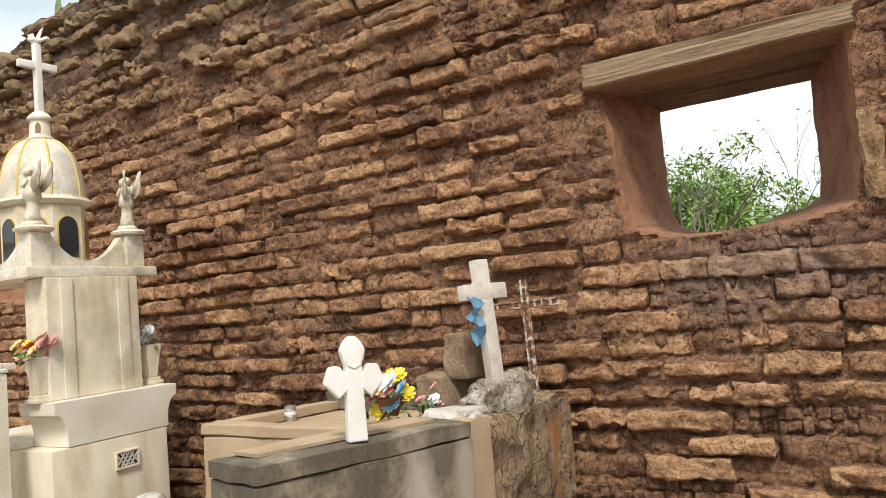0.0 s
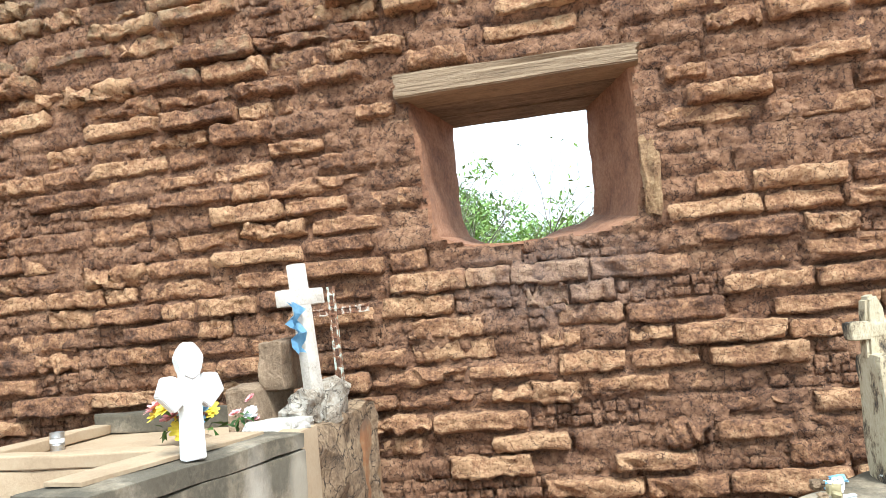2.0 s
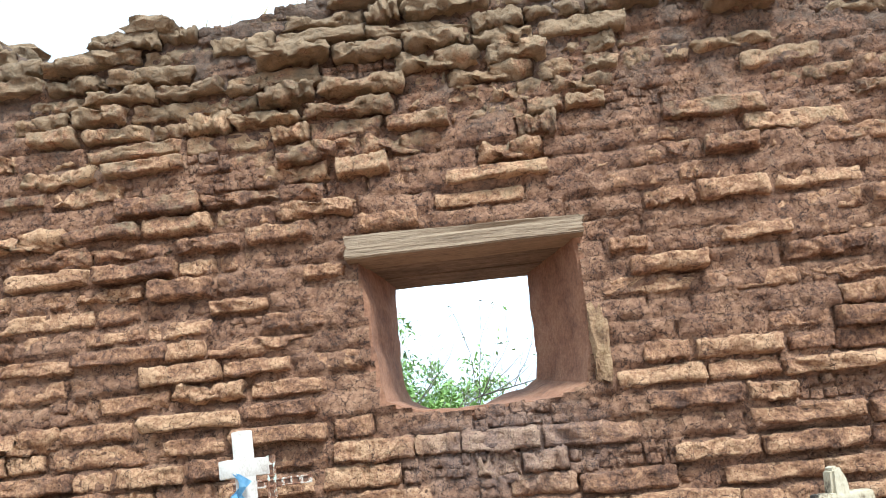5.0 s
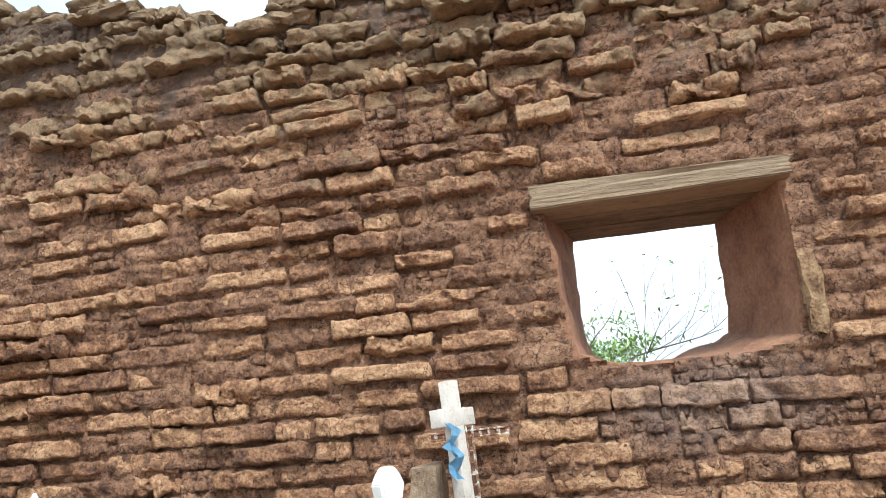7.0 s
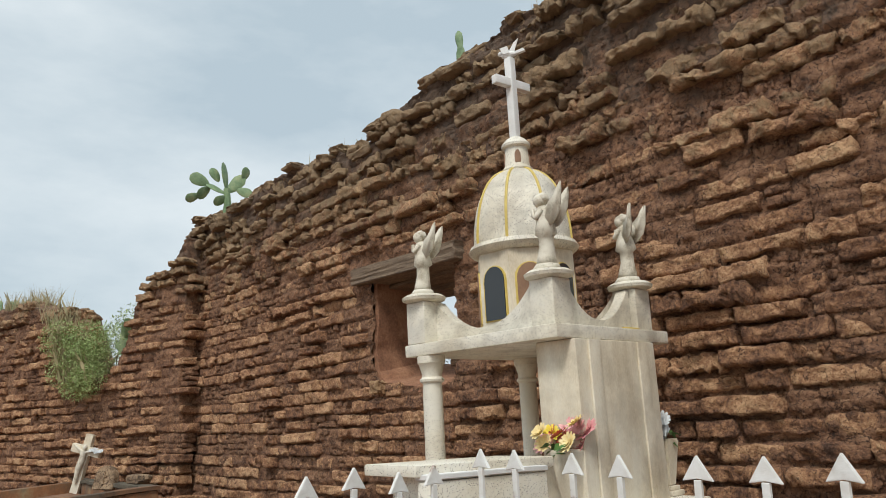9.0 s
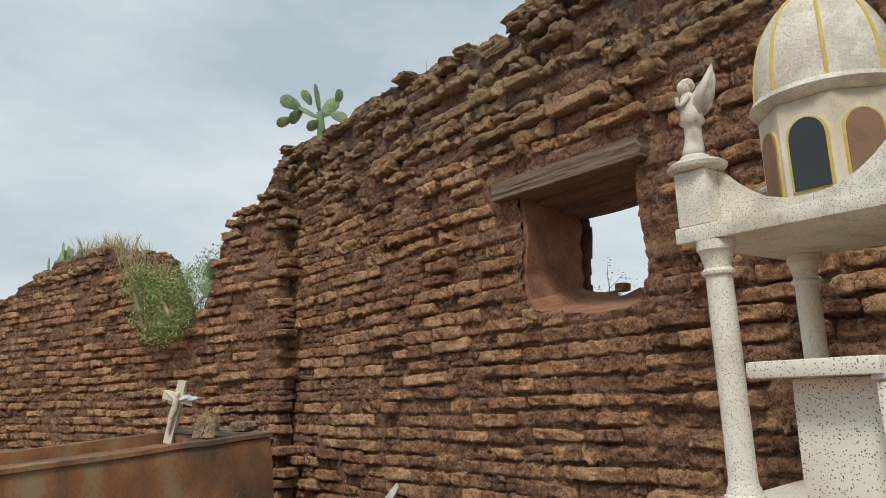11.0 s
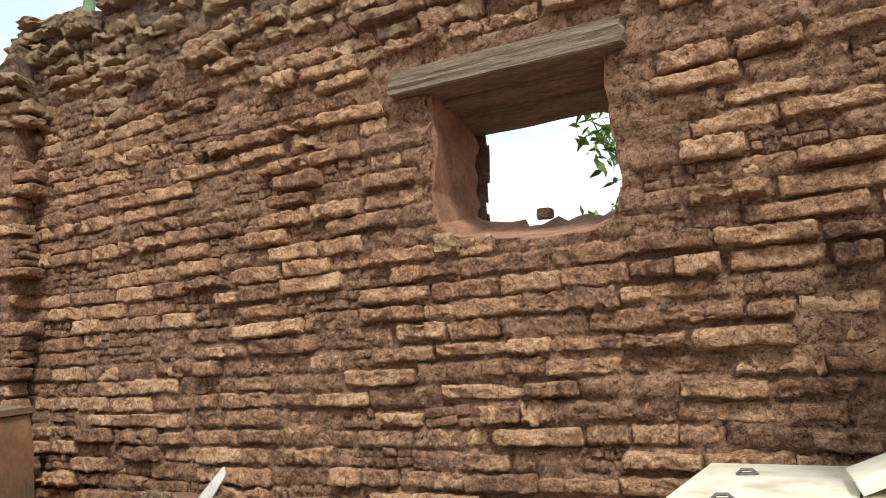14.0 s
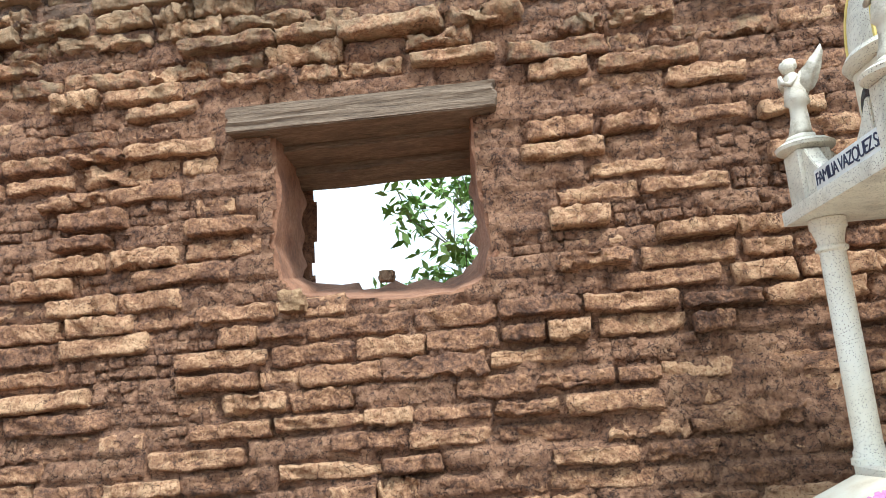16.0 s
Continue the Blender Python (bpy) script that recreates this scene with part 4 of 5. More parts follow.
for i, (x0, x1, y0, y1, z0, z1, turn, lab) in enumerate(((-1.20, -1.02, -0.94, -0.62, 0.985, 1.20, -8, "squarish brown broken stone on the pier"),
                                                         (-1.06, -0.93, -0.88, -0.62, 1.17, 1.41, 5, "upright mossy brown stone on the pier"))):
    cx, cy = (x0 + x1) / 2, (y0 + y1) / 2
    bm = moved(box(x0 - cx, x1 - cx, y0 - cy, y1 - cy, z0, z1, 0.02, 2, cuts=8, rough=0.03, seed=31 + i), pose(cx, cy, 0, 0, 0, turn))
    tagged(link_mesh("broken_stone", bm, STONE_BROWN), lab, "stone", "stones on the pier")
for i, (c, sz) in enumerate((((-0.86, -0.82, 1.07), (0.065, 0.11, 0.085)), ((-0.80, -0.62, 1.08), (0.07, 0.11, 0.10)))):
    tagged(link_mesh("broken_stone", boulder(c, sz, 0.55, 22 + i), CHIPPED), "jagged stone with white plaster on the pier", "stone", "stones on the pier")

cross = thing("stone_cross", pose(-0.828, -0.765, 1.15, 0, -4.6) @ pose(0, 0, 0, 0, 0, 70), "pale stone cross leaning in broken stones", "cross")
plain_cross(cross, 0.082, 0.645, 0.475, 0.285, 0.06, OFF_WHITE)
rib = bmesh.new()
strip = []
for i in range(9):
    w = 0.036 + 0.014 * math.sin(i * 2.3)
    cx, cy, cz = -0.105 + 0.014 * math.sin(i * 1.4), -0.052 + 0.016 * math.cos(i * 1.9), 0.45 - 0.031 * i
    strip.append([rib.verts.new((cx + dx * w, cy + 0.014 * math.sin(i * 1.7 + dx * 3), cz + 0.010 * math.sin(dx * 4 + i))) for dx in (-1.0, -0.35, 0.3, 1.0)])
for p, q in zip(strip, strip[1:]):
    for j in range(3):
        rib.faces.new((p[j], p[j + 1], q[j + 1], q[j]))
bmesh.ops.solidify(rib, geom=rib.faces[:], thickness=0.004)
part("ribbon", rib, BLUE_CLOTH, cross, "torn pale blue cloth ribbon")

cross = thing("iron_cross", pose(-0.90, -0.19, 0.99, 0, -2.0, 4), "thin rusty iron cross with flaking pale paint", "cross")
for dx in (-0.017, 0.017):
    part("upright", box(dx - 0.006, dx + 0.006, -0.012, 0.012, 0, 0.70, 0.002, 1), GREEN_IRON, cross)
    part("cross_bar", box(-0.215, 0.215, -0.010, 0.010, 0.555 + dx - 0.005, 0.555 + dx + 0.005, 0.002, 1), RUSTY, cross)
part("upright_plate", box(-0.012, 0.012, -0.004, 0.004, 0, 0.698, 0.001, 1), RUST_DARK, cross, "dark rusty back plate")
part("bar_plate", box(-0.212, 0.212, -0.0035, 0.0035, 0.543, 0.567, 0.001, 1), RUST_DARK, cross, "dark rusty back plate")
for k in range(11):
    part("scroll", box(-0.012, 0.012, -0.007, 0.007, 0.03 + k * 0.062, 0.05 + k * 0.062, 0.002, 1), RUSTY, cross)
for k in range(9):
    if k != 4:
        x = -0.195 + k * 0.049
        part("scroll", box(x, x + 0.02, -0.006, 0.006, 0.543, 0.567, 0.002, 1), RUSTY, cross)

# ---- broken grave at the other side of the window ----
grave = thing("broken_grave", pose(1.75, -1.35, 0, 0, 0, 43), "broken earth-covered grave littered with scraps", "grave")
part("grave_body", box(-0.85, 0.95, -0.30, 0.47, -0.05, 0.64, 0.05, cuts=10, rough=0.04, seed=5), ROCK, grave)
part("grave_edge", box(-0.75, 0.95, -0.27, 0.42, 0.62, 0.70, 0.03, cuts=10, rough=0.03, seed=8), CONCRETE, grave)
rg = random.Random(4)
for i in range(16):
    mat = (PALE_PETAL, BLUE_PETAL, DRY, ROCK)[i % 4]
    u, v = rg.uniform(-0.55, 0.75), rg.uniform(0.2, 0.42)
    p = pose(1.75, -1.35, 0, 0, 0, 43) @ Vector((u, v, 0.715))
    tagged(link_mesh("litter_scrap", boulder(p, (rg.uniform(0.012, 0.03), rg.uniform(0.012, 0.03), rg.uniform(0.008, 0.02)), 0.5, i), mat),
           "small crumpled scrap of plastic and petals", "litter", "scraps on the grave")
pillar = thing("weathered_pillar", pose(1.66, -1.05, 0.66, 0, 0, 12), "flaking cream and black plaster grave cross on a pillar", "grave marker")
part("pillar_shaft", box(-0.045, 0.30, -0.09, 0.10, 0, 0.52, 0.03, cuts=8, rough=0.022, seed=12), FLAKED, pillar)
part("small_cross", prism([(-0.055, 0.50), (0.045, 0.50), (0.035, 0.60), (0.03, 0.70), (0.005, 0.76), (-0.035, 0.745), (-0.045, 0.66)], -0.035, 0.035, 0.012), FLAKED, pillar)
part("small_cross_arm", box(-0.11, 0.13, -0.037, 0.037, 0.585, 0.655, 0.015, cuts=3, rough=0.008, seed=4), FLAKED, pillar)

# ---- domed monument ----
MX0, MX1, MY0, MY1 = -4.96, -3.85, -1.61, -0.58
MON = pose(-4.44, -1.1, -0.03, 0, 0, 4) @ pose(0, 0, 0, 1.2, -0.2)
mon = thing("domed_monument", MON, "cream terrazzo family monument with dome, columns and canopy", "monument")
L = lambda x: x + 4.45
K = lambda y: y + 1.1


def mpart(name, x0, x1, y0, y1, z0, z1, mat=TERRAZZO, bevel=0.008, parent=None, label=""):
    return part(name, box(L(x0), L(x1), K(y0), K(y1), z0, z1, bevel), mat, parent or mon, label)


mpart("plinth", -4.90, -3.70, -1.60, -0.70, -0.05, 0.87, STONE_CREAM, 0.012)
# the vent has no hole: a near-black panel paints its inner shade
grille = mpart("vent", -3.702, -3.694, -1.13, -0.98, 0.66, 0.76, DARK, 0.001)
for i in range(4):
    for s in (-1, 1):
        bm = box(-0.004, 0.004, -0.012, 0.012, -0.075, 0.075, 0.001, 1)
        y = -1.11 + i * 0.037
        moved(bm, pose(L(-3.688), K(y), 0.71, 38 * s) @ Matrix.Diagonal((1, 0.5, 0.75, 1)))
        part("vent_bar", bm, MARBLE, grille)
for (y0, y1, z0, z1) in ((-1.15, -0.96, 0.758, 0.772), (-1.15, -0.96, 0.648, 0.662), (-1.15, -1.135, 0.662, 0.758), (-0.975, -0.96, 0.662, 0.758)):
    part("vent_frame", box(L(-3.700), L(-3.680), K(y0), K(y1), z0, z1, 0.002), STONE_CREAM, grille)
# hollow-curved moulding under the upright slab
cove = [(-0.40, 0.0), (0.40, 0.0)] + [(0.40 + 0.085 * (1 - math.cos(a)), 0.06 + 0.155 * math.sin(a)) for a in [i * math.pi / 16 for i in range(9)]] + [(0.49, 0.30), (-0.49, 0.30)]
cove += [(-0.40 - 0.085 * (1 - math.cos(a)), 0.06 + 0.155 * math.sin(a)) for a in [i * math.pi / 16 for i in range(8, -1, -1)]]
bm = moved(prism(cove, -0.19, 0.19, 0.004), pose(L(-3.89), K(-1.08), 0.872, 0, 0, 90))
part("moulding", bm, TERRAZZO, mon)
mpart("upright_slab", -4.08, -3.83, -1.50, -0.78, 1.173, 1.998, STONE_CREAM, 0.012)
for y in (-1.36, -0.92):
    mpart("pilaster_strip", -3.829, -3.815, y - 0.045, y + 0.045, 1.175, 1.995, STONE_CREAM, 0.004)
mpart("grave_step", -4.895, -4.09, -1.60, -0.70, 0.872, 0.93, TERRAZZO, 0.008)
column = [(0.08, 0.93), (0.08, 0.955), (0.07, 0.96), (0.068, 0.98), (0.060, 0.995), (0.058, 1.02), (0.056, 1.78), (0.055, 1.845), (0.069, 1.855), (0.071, 1.867), (0.057, 1.88),
          (0.058, 1.90), (0.072, 1.950), (0.080, 1.958), (0.080, 1.998)]
for y in (-1.54, -0.70):
    part("column", moved(lathe(column, 22), Matrix.Translation((L(-4.815), K(y), 0))), TERRAZZO, mon)
canopy = mpart("canopy_slab", MX0, MX1, MY0, MY1, 2., 2.07, TERRAZZO, 0.010)


def scallop(length, thick, high, low):
    pts = [(0, 0), (length, 0), (length, high)]
    n = 14
    pts += [(length - 0.02 - (length - 0.04) * i / n, low + (high - low) * abs(1 - 2 * i / n) ** 2.25) for i in range(n + 1)] + [(0, high)]
    return prism(pts, -thick / 2, thick / 2, 0.004)


for (x, y, a, ln) in ((-4.803, -1.47, 0, 0.746), (-4.783, -0.72, 0, 0.726), (-4.88, -1.393, 90, 0.596), (-3.98, -1.393, 90, 0.596)):
    part("parapet", moved(scallop(ln, 0.07, 0.235, 0.05), pose(L(x), K(y), 2.071, 0, 0, a)), TERRAZZO, mon)
CORNERS = ((-4.865, -1.53), (-3.98, -1.47), (-3.98, -0.72), (-4.86, -0.72))
for x, y in CORNERS:
    part("corner_post", box(L(x) - 0.075, L(x) + 0.075, K(y) - 0.075, K(y) + 0.075, 2.071, 2.312, 0.008), TERRAZZO, mon)
    part("disc", moved(lathe([(0.09, 0), (0.125, 0.012), (0.13, 0.028), (0.105, 0.045)], 24), Matrix.Translation((L(x), K(y), 2.313))), TERRAZZO, mon)
gold_bar = part("gold_bar", box(L(-3.915), L(-3.895), K(-0.95), K(-0.80), 2.071, 2.085, 0.003), GOLD, mon, "yellow painted bar")
plate = part("name_plate", box(L(-4.935), L(-4.920), K(-1.50), K(-0.92), 2.074, 2.168, 0.002), WHITE, mon, "white lettered name plate")
txt = bpy.data.curves.new("lettering", "FONT")
txt.body, txt.size, txt.extrude = "FAMILIA VAZQUEZ SA", 0.062, 0.0012
txt.space_character, txt.align_x = 0.78, "CENTER"
text_ob = bpy.data.objects.new("lettering", txt)
scene.collection.objects.link(text_ob)
bpy.context.view_layer.update()
letters = bpy.data.meshes.new_from_object(text_ob.evaluated_get(bpy.context.evaluated_depsgraph_get()))
bpy.data.objects.remove(text_ob)
letters.materials.clear()
letters.materials.append(INK)
lettering = new("lettering", letters)
lettering.parent = plate
wide = max(v.co.x for v in letters.vertices) - min(v.co.x for v in letters.vertices)
lettering.matrix_basis = pose(L(-4.9365), K(-1.21), 2.098, 90, 0, -90) @ Matrix.Diagonal((0.555 / wide, 1.25, 1, 1))

# drum, dome, lantern, cross and dove
DC = Matrix.Translation((0.0, 0.015, 0))
drum = part("drum", moved(lathe([(0.295, 2.071), (0.295, 2.55), (0.285, 2.57)], 8, turn=math.pi / 8), DC), STONE_CREAM, mon)
for i in range(8):
    a = i * 45
    arch = [(-0.075, 0), (0.075, 0), (0.075, 0.22)] + [(0.075 * math.cos(t), 0.22 + 0.085 * math.sin(t)) for t in [j * math.pi / 10 for j in range(1, 10)]] + [(-0.075, 0.22)]
    big = [(x * 1.16, z * 1.04 - 0.006) for x, z in arch]
    at = DC @ pose(0, 0, 2.17, 0, 0, a) @ pose(0, -0.274, 0)
    niche = part("niche_frame", moved(prism(big, -0.006, 0.012, 0.002), at), GOLD, drum, "gold painted arch frame")
    glassy = i % 2 == 0
    part("niche_panel", moved(prism(arch, -0.011, 0.0, 0.001), at), GLASS if glassy else BROWN_PANEL, drum, "dark glass pane" if glassy else "brown panel")
part("cornice", moved(lathe([(0.285, 2.565), (0.315, 2.58), (0.33, 2.6), (0.315, 2.625), (0.295, 2.63)], 32), DC), TERRAZZO, mon)
dome_profile = [(0.295, 2.625)] + [(0.295 * math.cos(t) ** 0.72, 2.625 + 0.475 * math.sin(t)) for t in [j * math.pi / 2 / 12 for j in range(1, 12)]] + [(0.07, 3.102)]
dome = part("dome", moved(lathe(dome_profile, 32), DC), TERRAZZO, mon)
for i in range(8):
    a = math.radians(22.5 + 45 * i)
    pts = [((r + 0.001) * math.cos(a), (r + 0.001) * math.sin(a) + 0.015, z) for r, z in dome_profile]
    part("dome_rib", tube(pts, [0.009] * len(pts), 6), GOLD, dome, "thin yellow painted rib")
lantern = part("lantern", moved(lathe([(0.095, 3.08), (0.10, 3.1), (0.085, 3.115), (0.078, 3.125), (0.07, 3.24), (0.088, 3.25), (0.09, 3.265), (0.06, 3.3), (0.035, 3.315)], 20), DC), TERRAZZO, mon)
for i in range(4):
    arch = [(-0.018, 0), (0.018, 0), (0.018, 0.06), (0.0, 0.085), (-0.018, 0.06)]
    part("lantern_opening", moved(prism(arch, -0.004, 0.006, 0.001), DC @ pose(0, 0, 3.135, 0, 0, 45 * (2 * i + 1)) @ pose(0, -0.074, 0)), BROWN_PANEL, lantern)
spire = part("spire_cross", moved(box(-0.026, 0.026, -0.024, 0.024, 3.305, 3.85, 0.005), DC), WHITE, mon)
part("spire_arm", moved(box(-0.145, 0.145, -0.022, 0.022, 3.65, 3.705, 0.005), DC @ pose(0, 0, 0, 0, 0, 84)), WHITE, spire)
dove = blob((0, 0, 0), (0.055, 0.025, 0.022), 0.1, 1, 2)
dove = blob((-0.055, 0, 0.02), (0.02, 0.016, 0.017), 0.05, 2, 2, dove)
dove = prism([(-0.02, 0.0), (0.03, 0.0), (0.07, 0.10), (0.035, 0.075), (0.02, 0.05)], -0.004, 0.004, 0.001, dove)
dove = prism([(-0.03, 0.0), (0.015, 0.0), (0.0, 0.05), (-0.05, 0.045)], -0.03, -0.022, 0.001, dove)
dove = prism([(0.04, -0.01), (0.11, 0.0), (0.10, 0.02), (0.04, 0.01)], -0.012, 0.012, 0.001, dove)
part("dove", moved(dove, DC @ pose(0, 0, 3.875, 0, 0, 20)), WHITE, mon, "small white dove on the cross")


def angel_mesh():
    """A small cast angel with folded arms, one plain mesh."""
    bm = lathe([(0.062, 0.0), (0.066, 0.012), (0.055, 0.03)], 14)
    bm = lathe([(0.050, 0.03), (0.044, 0.06), (0.036, 0.11), (0.034, 0.16), (0.050, 0.175), (0.044, 0.22), (0.036, 0.255), (0.040, 0.28), (0.026, 0.30), (0.014, 0.312)], 14, bm)
    for v in bm.verts:
        s = math.sin(v.co.z * 9)
        v.co.x += 0.012 * s - 0.01
        r = 1 + 0.14 * noise.noise(Vector((v.co.x * 40, v.co.y * 40, v.co.z * 14)))
        v.co.x, v.co.y = v.co.x * r, v.co.y * r
    bm = blob((-0.016, -0.006, 0.332), (0.029, 0.030, 0.033), 0.06, 3, 3, bm)
    bm = blob((-0.006, 0.004, 0.343), (0.033, 0.033, 0.030), 0.25, 5, 3, bm, 5.0)
    for s in (-1, 1):
        bm = tube([(0.0, 0.036 * s, 0.285), (-0.03, 0.042 * s, 0.245), (-0.048, 0.012 * s, 0.262), (-0.05, 0.006 * s, 0.295)], [0.013, 0.012, 0.010, 0.008], 8, bm)
        wing = prism([(0.012, 0.245), (0.035, 0.205), (0.06, 0.215), (0.082, 0.25), (0.10, 0.30), (0.112, 0.36), (0.11, 0.40), (0.09, 0.375), (0.065, 0.345), (0.03, 0.31)], -0.008, 0.008, 0.003)
        for v in wing.verts:
            v.co.y += s * (0.018 + 0.35 * max(0.0, v.co.x)) + 0.006 * math.sin(v.co.z * 220 + v.co.x * 120)
        bm = merge(bm, wing)
        bm = blob((0.035, 0.022 * s, 0.275), (0.022, 0.012, 0.035), 0.2, 7, 2, bm)
    me = bpy.data.meshes.new("angel_statue")
    bm.to_mesh(me)
    bm.free()
    me.materials.append(ANGEL)
    me.shade_smooth()
    return me


angel = new("angel_statue", angel_mesh())
tagged(angel, "small weathered cream angel statue on a monument corner", "statue", "angels on the monument")
for i, (x, y) in enumerate(CORNERS):
    m = MON @ pose(L(x), K(y), 2.357, 0, 0, (25, 20, -10, -5)[i]) @ Matrix.Scale(1.06, 4)
    if i == 0:
        angel.matrix_world = m
    else:
        copy_thing(angel, m)


def vase(name, m, label):
    root = thing(name, m, label, "vase", "vases of the monument")
    bm = bmesh.new()
    bmesh.ops.create_cube(bm, size=1.0)
    for v in bm.verts:
        w = 0.115 if v.co.z > 0 else 0.062
        v.co = Vector((v.co.x * w * 1.15, v.co.y * w * 1.15, 0.05 + (v.co.z + 0.5) * 0.25))
    bmesh.ops.bevel(bm, geom=bm.edges[:], offset=0.008, segments=2, affect="EDGES")
    part("vase_body", bm, STONE_CREAM, root)
    part("vase_foot", box(-0.065, 0.065, -0.065, 0.065, 0, 0.028, 0.004), STONE_CREAM, root)
    part("vase_step", box(-0.050, 0.050, -0.050, 0.050, 0.029, 0.051, 0.004), STONE_CREAM, root)
    return root


vase("stone_vase", MON @ pose(L(-3.90), K(-1.535), 1.174), "tapered square cream stone vase holding flowers")
vase("stone_vase", MON @ pose(L(-3.93), K(-0.63), 1.174), "tapered square cream stone vase holding flowers")
bouquet("cloth_flowers", MON @ pose(L(-3.91), K(-1.54), 1.465), [(PINK, 7, "pink bloom"), (CREAM_PETAL, 4, "cream yellow bloom"), (RED_PETAL, 4, "red bloom"), (YELLOW, 1, "yellow bloom")],
        "faded pink, red and cream cloth flowers in a vase", None, 14, 0.10, 0.062)
bouquet("cloth_flowers", MON @ pose(L(-3.93), K(-0.63), 1.465), [(PALE_PETAL, 6, "pale grey bloom"), (BLUE_PETAL, 2, "blue bloom")], "faded white and blue cloth flowers in a vase", None, 15, 0.06, 0.05)

# ---- low terrazzo grave joined to it ----
grave = thing("terrazzo_grave", pose(0, 0, 0), "low cream terrazzo grave with a two-part slab", "grave")
for i, (x0, x1) in enumerate(((-5.96, -5.70), (-5.696, -5.13))):
    part("side_panel", box(x0, x1, -1.85, -1.79, -0.05, 0.605, 0.008), TERRAZZO, grave)
part("end_panel", box(-5.96, -5.90, -1.786, -0.42, -0.05, 0.605, 0.008), TERRAZZO, grave)
part("grave_core", box(-5.895, -5.13, -1.785, -0.42, -0.05, 0.598, 0.004), STONE_CREAM, grave)
part("kerb_top", box(-5.97, -5.13, -1.86, -0.41, 0.606, 0.622, 0.006), TERRAZZO, grave)
part("slab", box(-5.93, -5.29, -1.66, -0.50, 0.623, 0.672, 0.010), STONE_CREAM, grave)
part("slab", box(-5.284, -4.94, -1.66, -0.50, 0.623, 0.672, 0.010), STONE_CREAM, grave)
part("grave_block", box(-5.128, -4.905, -1.86, -1.61, -0.05, 0.622, 0.008), TERRAZZO, grave)
for (x, y) in ((-5.72, -1.40), (-5.72, -0.82)):
    h = thing("slab_handle", pose(x, y, 0.673, 0, 0, 15), "small dark cast metal handle on a grave slab", "handle", "handles on the slab")
    part("handle_plate", box(-0.045, 0.045, -0.018, 0.018, 0, 0.008, 0.002), DULL_METAL, h)
    part("handle_grip", tube([(-0.035, 0, 0.008), (-0.02, 0, 0.022), (0.02, 0, 0.022), (0.035, 0, 0.008)], [0.007] * 4, 8), DULL_METAL, h)
tagged(link_mesh("leaning_plaque", moved(box(0.0, 0.42, -0.16, 0.16, 0.0, 0.055, 0.008), pose(-5.30, -1.08, 0.676, 0, -22, 8)), STONE_CREAM), "thick cream stone plaque leaning beside a column", "plaque")
bouquet("fallen_bloom", pose(-5.07, -1.40, 0.70), [(MAGENTA, 2, "pink cloth bloom"), (PALE_PETAL, 1, "white bloom")], "pink and white cloth bloom lying on the slab", None, 21, 0.035, 0.075)
bouquet("rose_spray", pose(-6.10, -1.90, 0.46), [(PINK, 4, "pink rose")], "pink cloth roses beside the terrazzo grave", None, 22, 0.05, 0.07)
bouquet("rose_spray", pose(-6.08, -1.95, 0.30), [(MAGENTA, 5, "magenta bloom"), (PINK, 2, "pink rose")], "magenta and pink cloth flowers beside the terrazzo grave", None, 23, 0.07, 0.06)
tagged(link_mesh("wooden_block", box(-6.62, -6.50, -1.78, -1.70, 0.0, 0.42, 0.01, cuts=3, rough=0.008), RENDER_TAN), "worn tan block standing behind the fence", "block")


def picket(h, w=0.042, t=0.008, slant=0.05):
    return prism([(-w / 2, 0), (w / 2, 0), (w / 2, h - slant), (-w / 2, h)], -t / 2, t / 2, 0.001)


fence = thing("turquoise_fence", pose(0, 0, 0), "low turquoise painted iron grave fence", "fence")
for i in range(8):
    y = -1.72 - i * 0.195
    part("picket", moved(picket(0.65 - 0.01 * (i % 3)), pose(-6.25 + 0.012 * i, y, 0.0, 0, 0, 84)), TURQUOISE, fence)
for z in (0.18, 0.47):
    part("rail", tube([(-6.238, -1.68, z), (-6.155, -3.12, z)], [0.017, 0.017], 4), TURQUOISE, fence)
for i in range(4):
    x = -6.10 + i * 0.17
    part("picket", moved(picket(0.66), pose(x, -3.14, 0.0, 0, 0, -4)), TURQUOISE, fence)
for z in (0.18, 0.47):
    part("rail", tube([(-6.15, -3.13, z), (-5.5, -3.16, z)], [0.017, 0.017], 4), TURQUOISE, fence)

# ---- table tomb and the arrow fence ----
tomb = thing("table_tomb", pose(0, 0, 0), "cream terrazzo table tomb with an overhanging top", "tomb")
part("tomb_body", box(-4.08, -3.80, -2.40, -1.79, -0.05, 1.366, 0.01), TERRAZZO, tomb)
part("tomb_top", box(-4.16, -3.80, -2.49, -1.70, 1.368, 1.415, 0.010), TERRAZZO, tomb)
stone = thing("headstone", pose(-3.76, -2.11, -0.02, 0, -2, 3), "plain cream headstone leaning against a table tomb", "headstone")
part("headstone_slab", box(-0.04, 0.035, -0.35, 0.35, 0, 1.372, 0.008, 2), TERRAZZO, stone)
part("headstone_rim", box(-0.048, 0.043, -0.355, 0.355, 1.374, 1.40, 0.012, 2, cuts=4, rough=0.004, seed=3), WHITE, stone, "chipped white top edge")

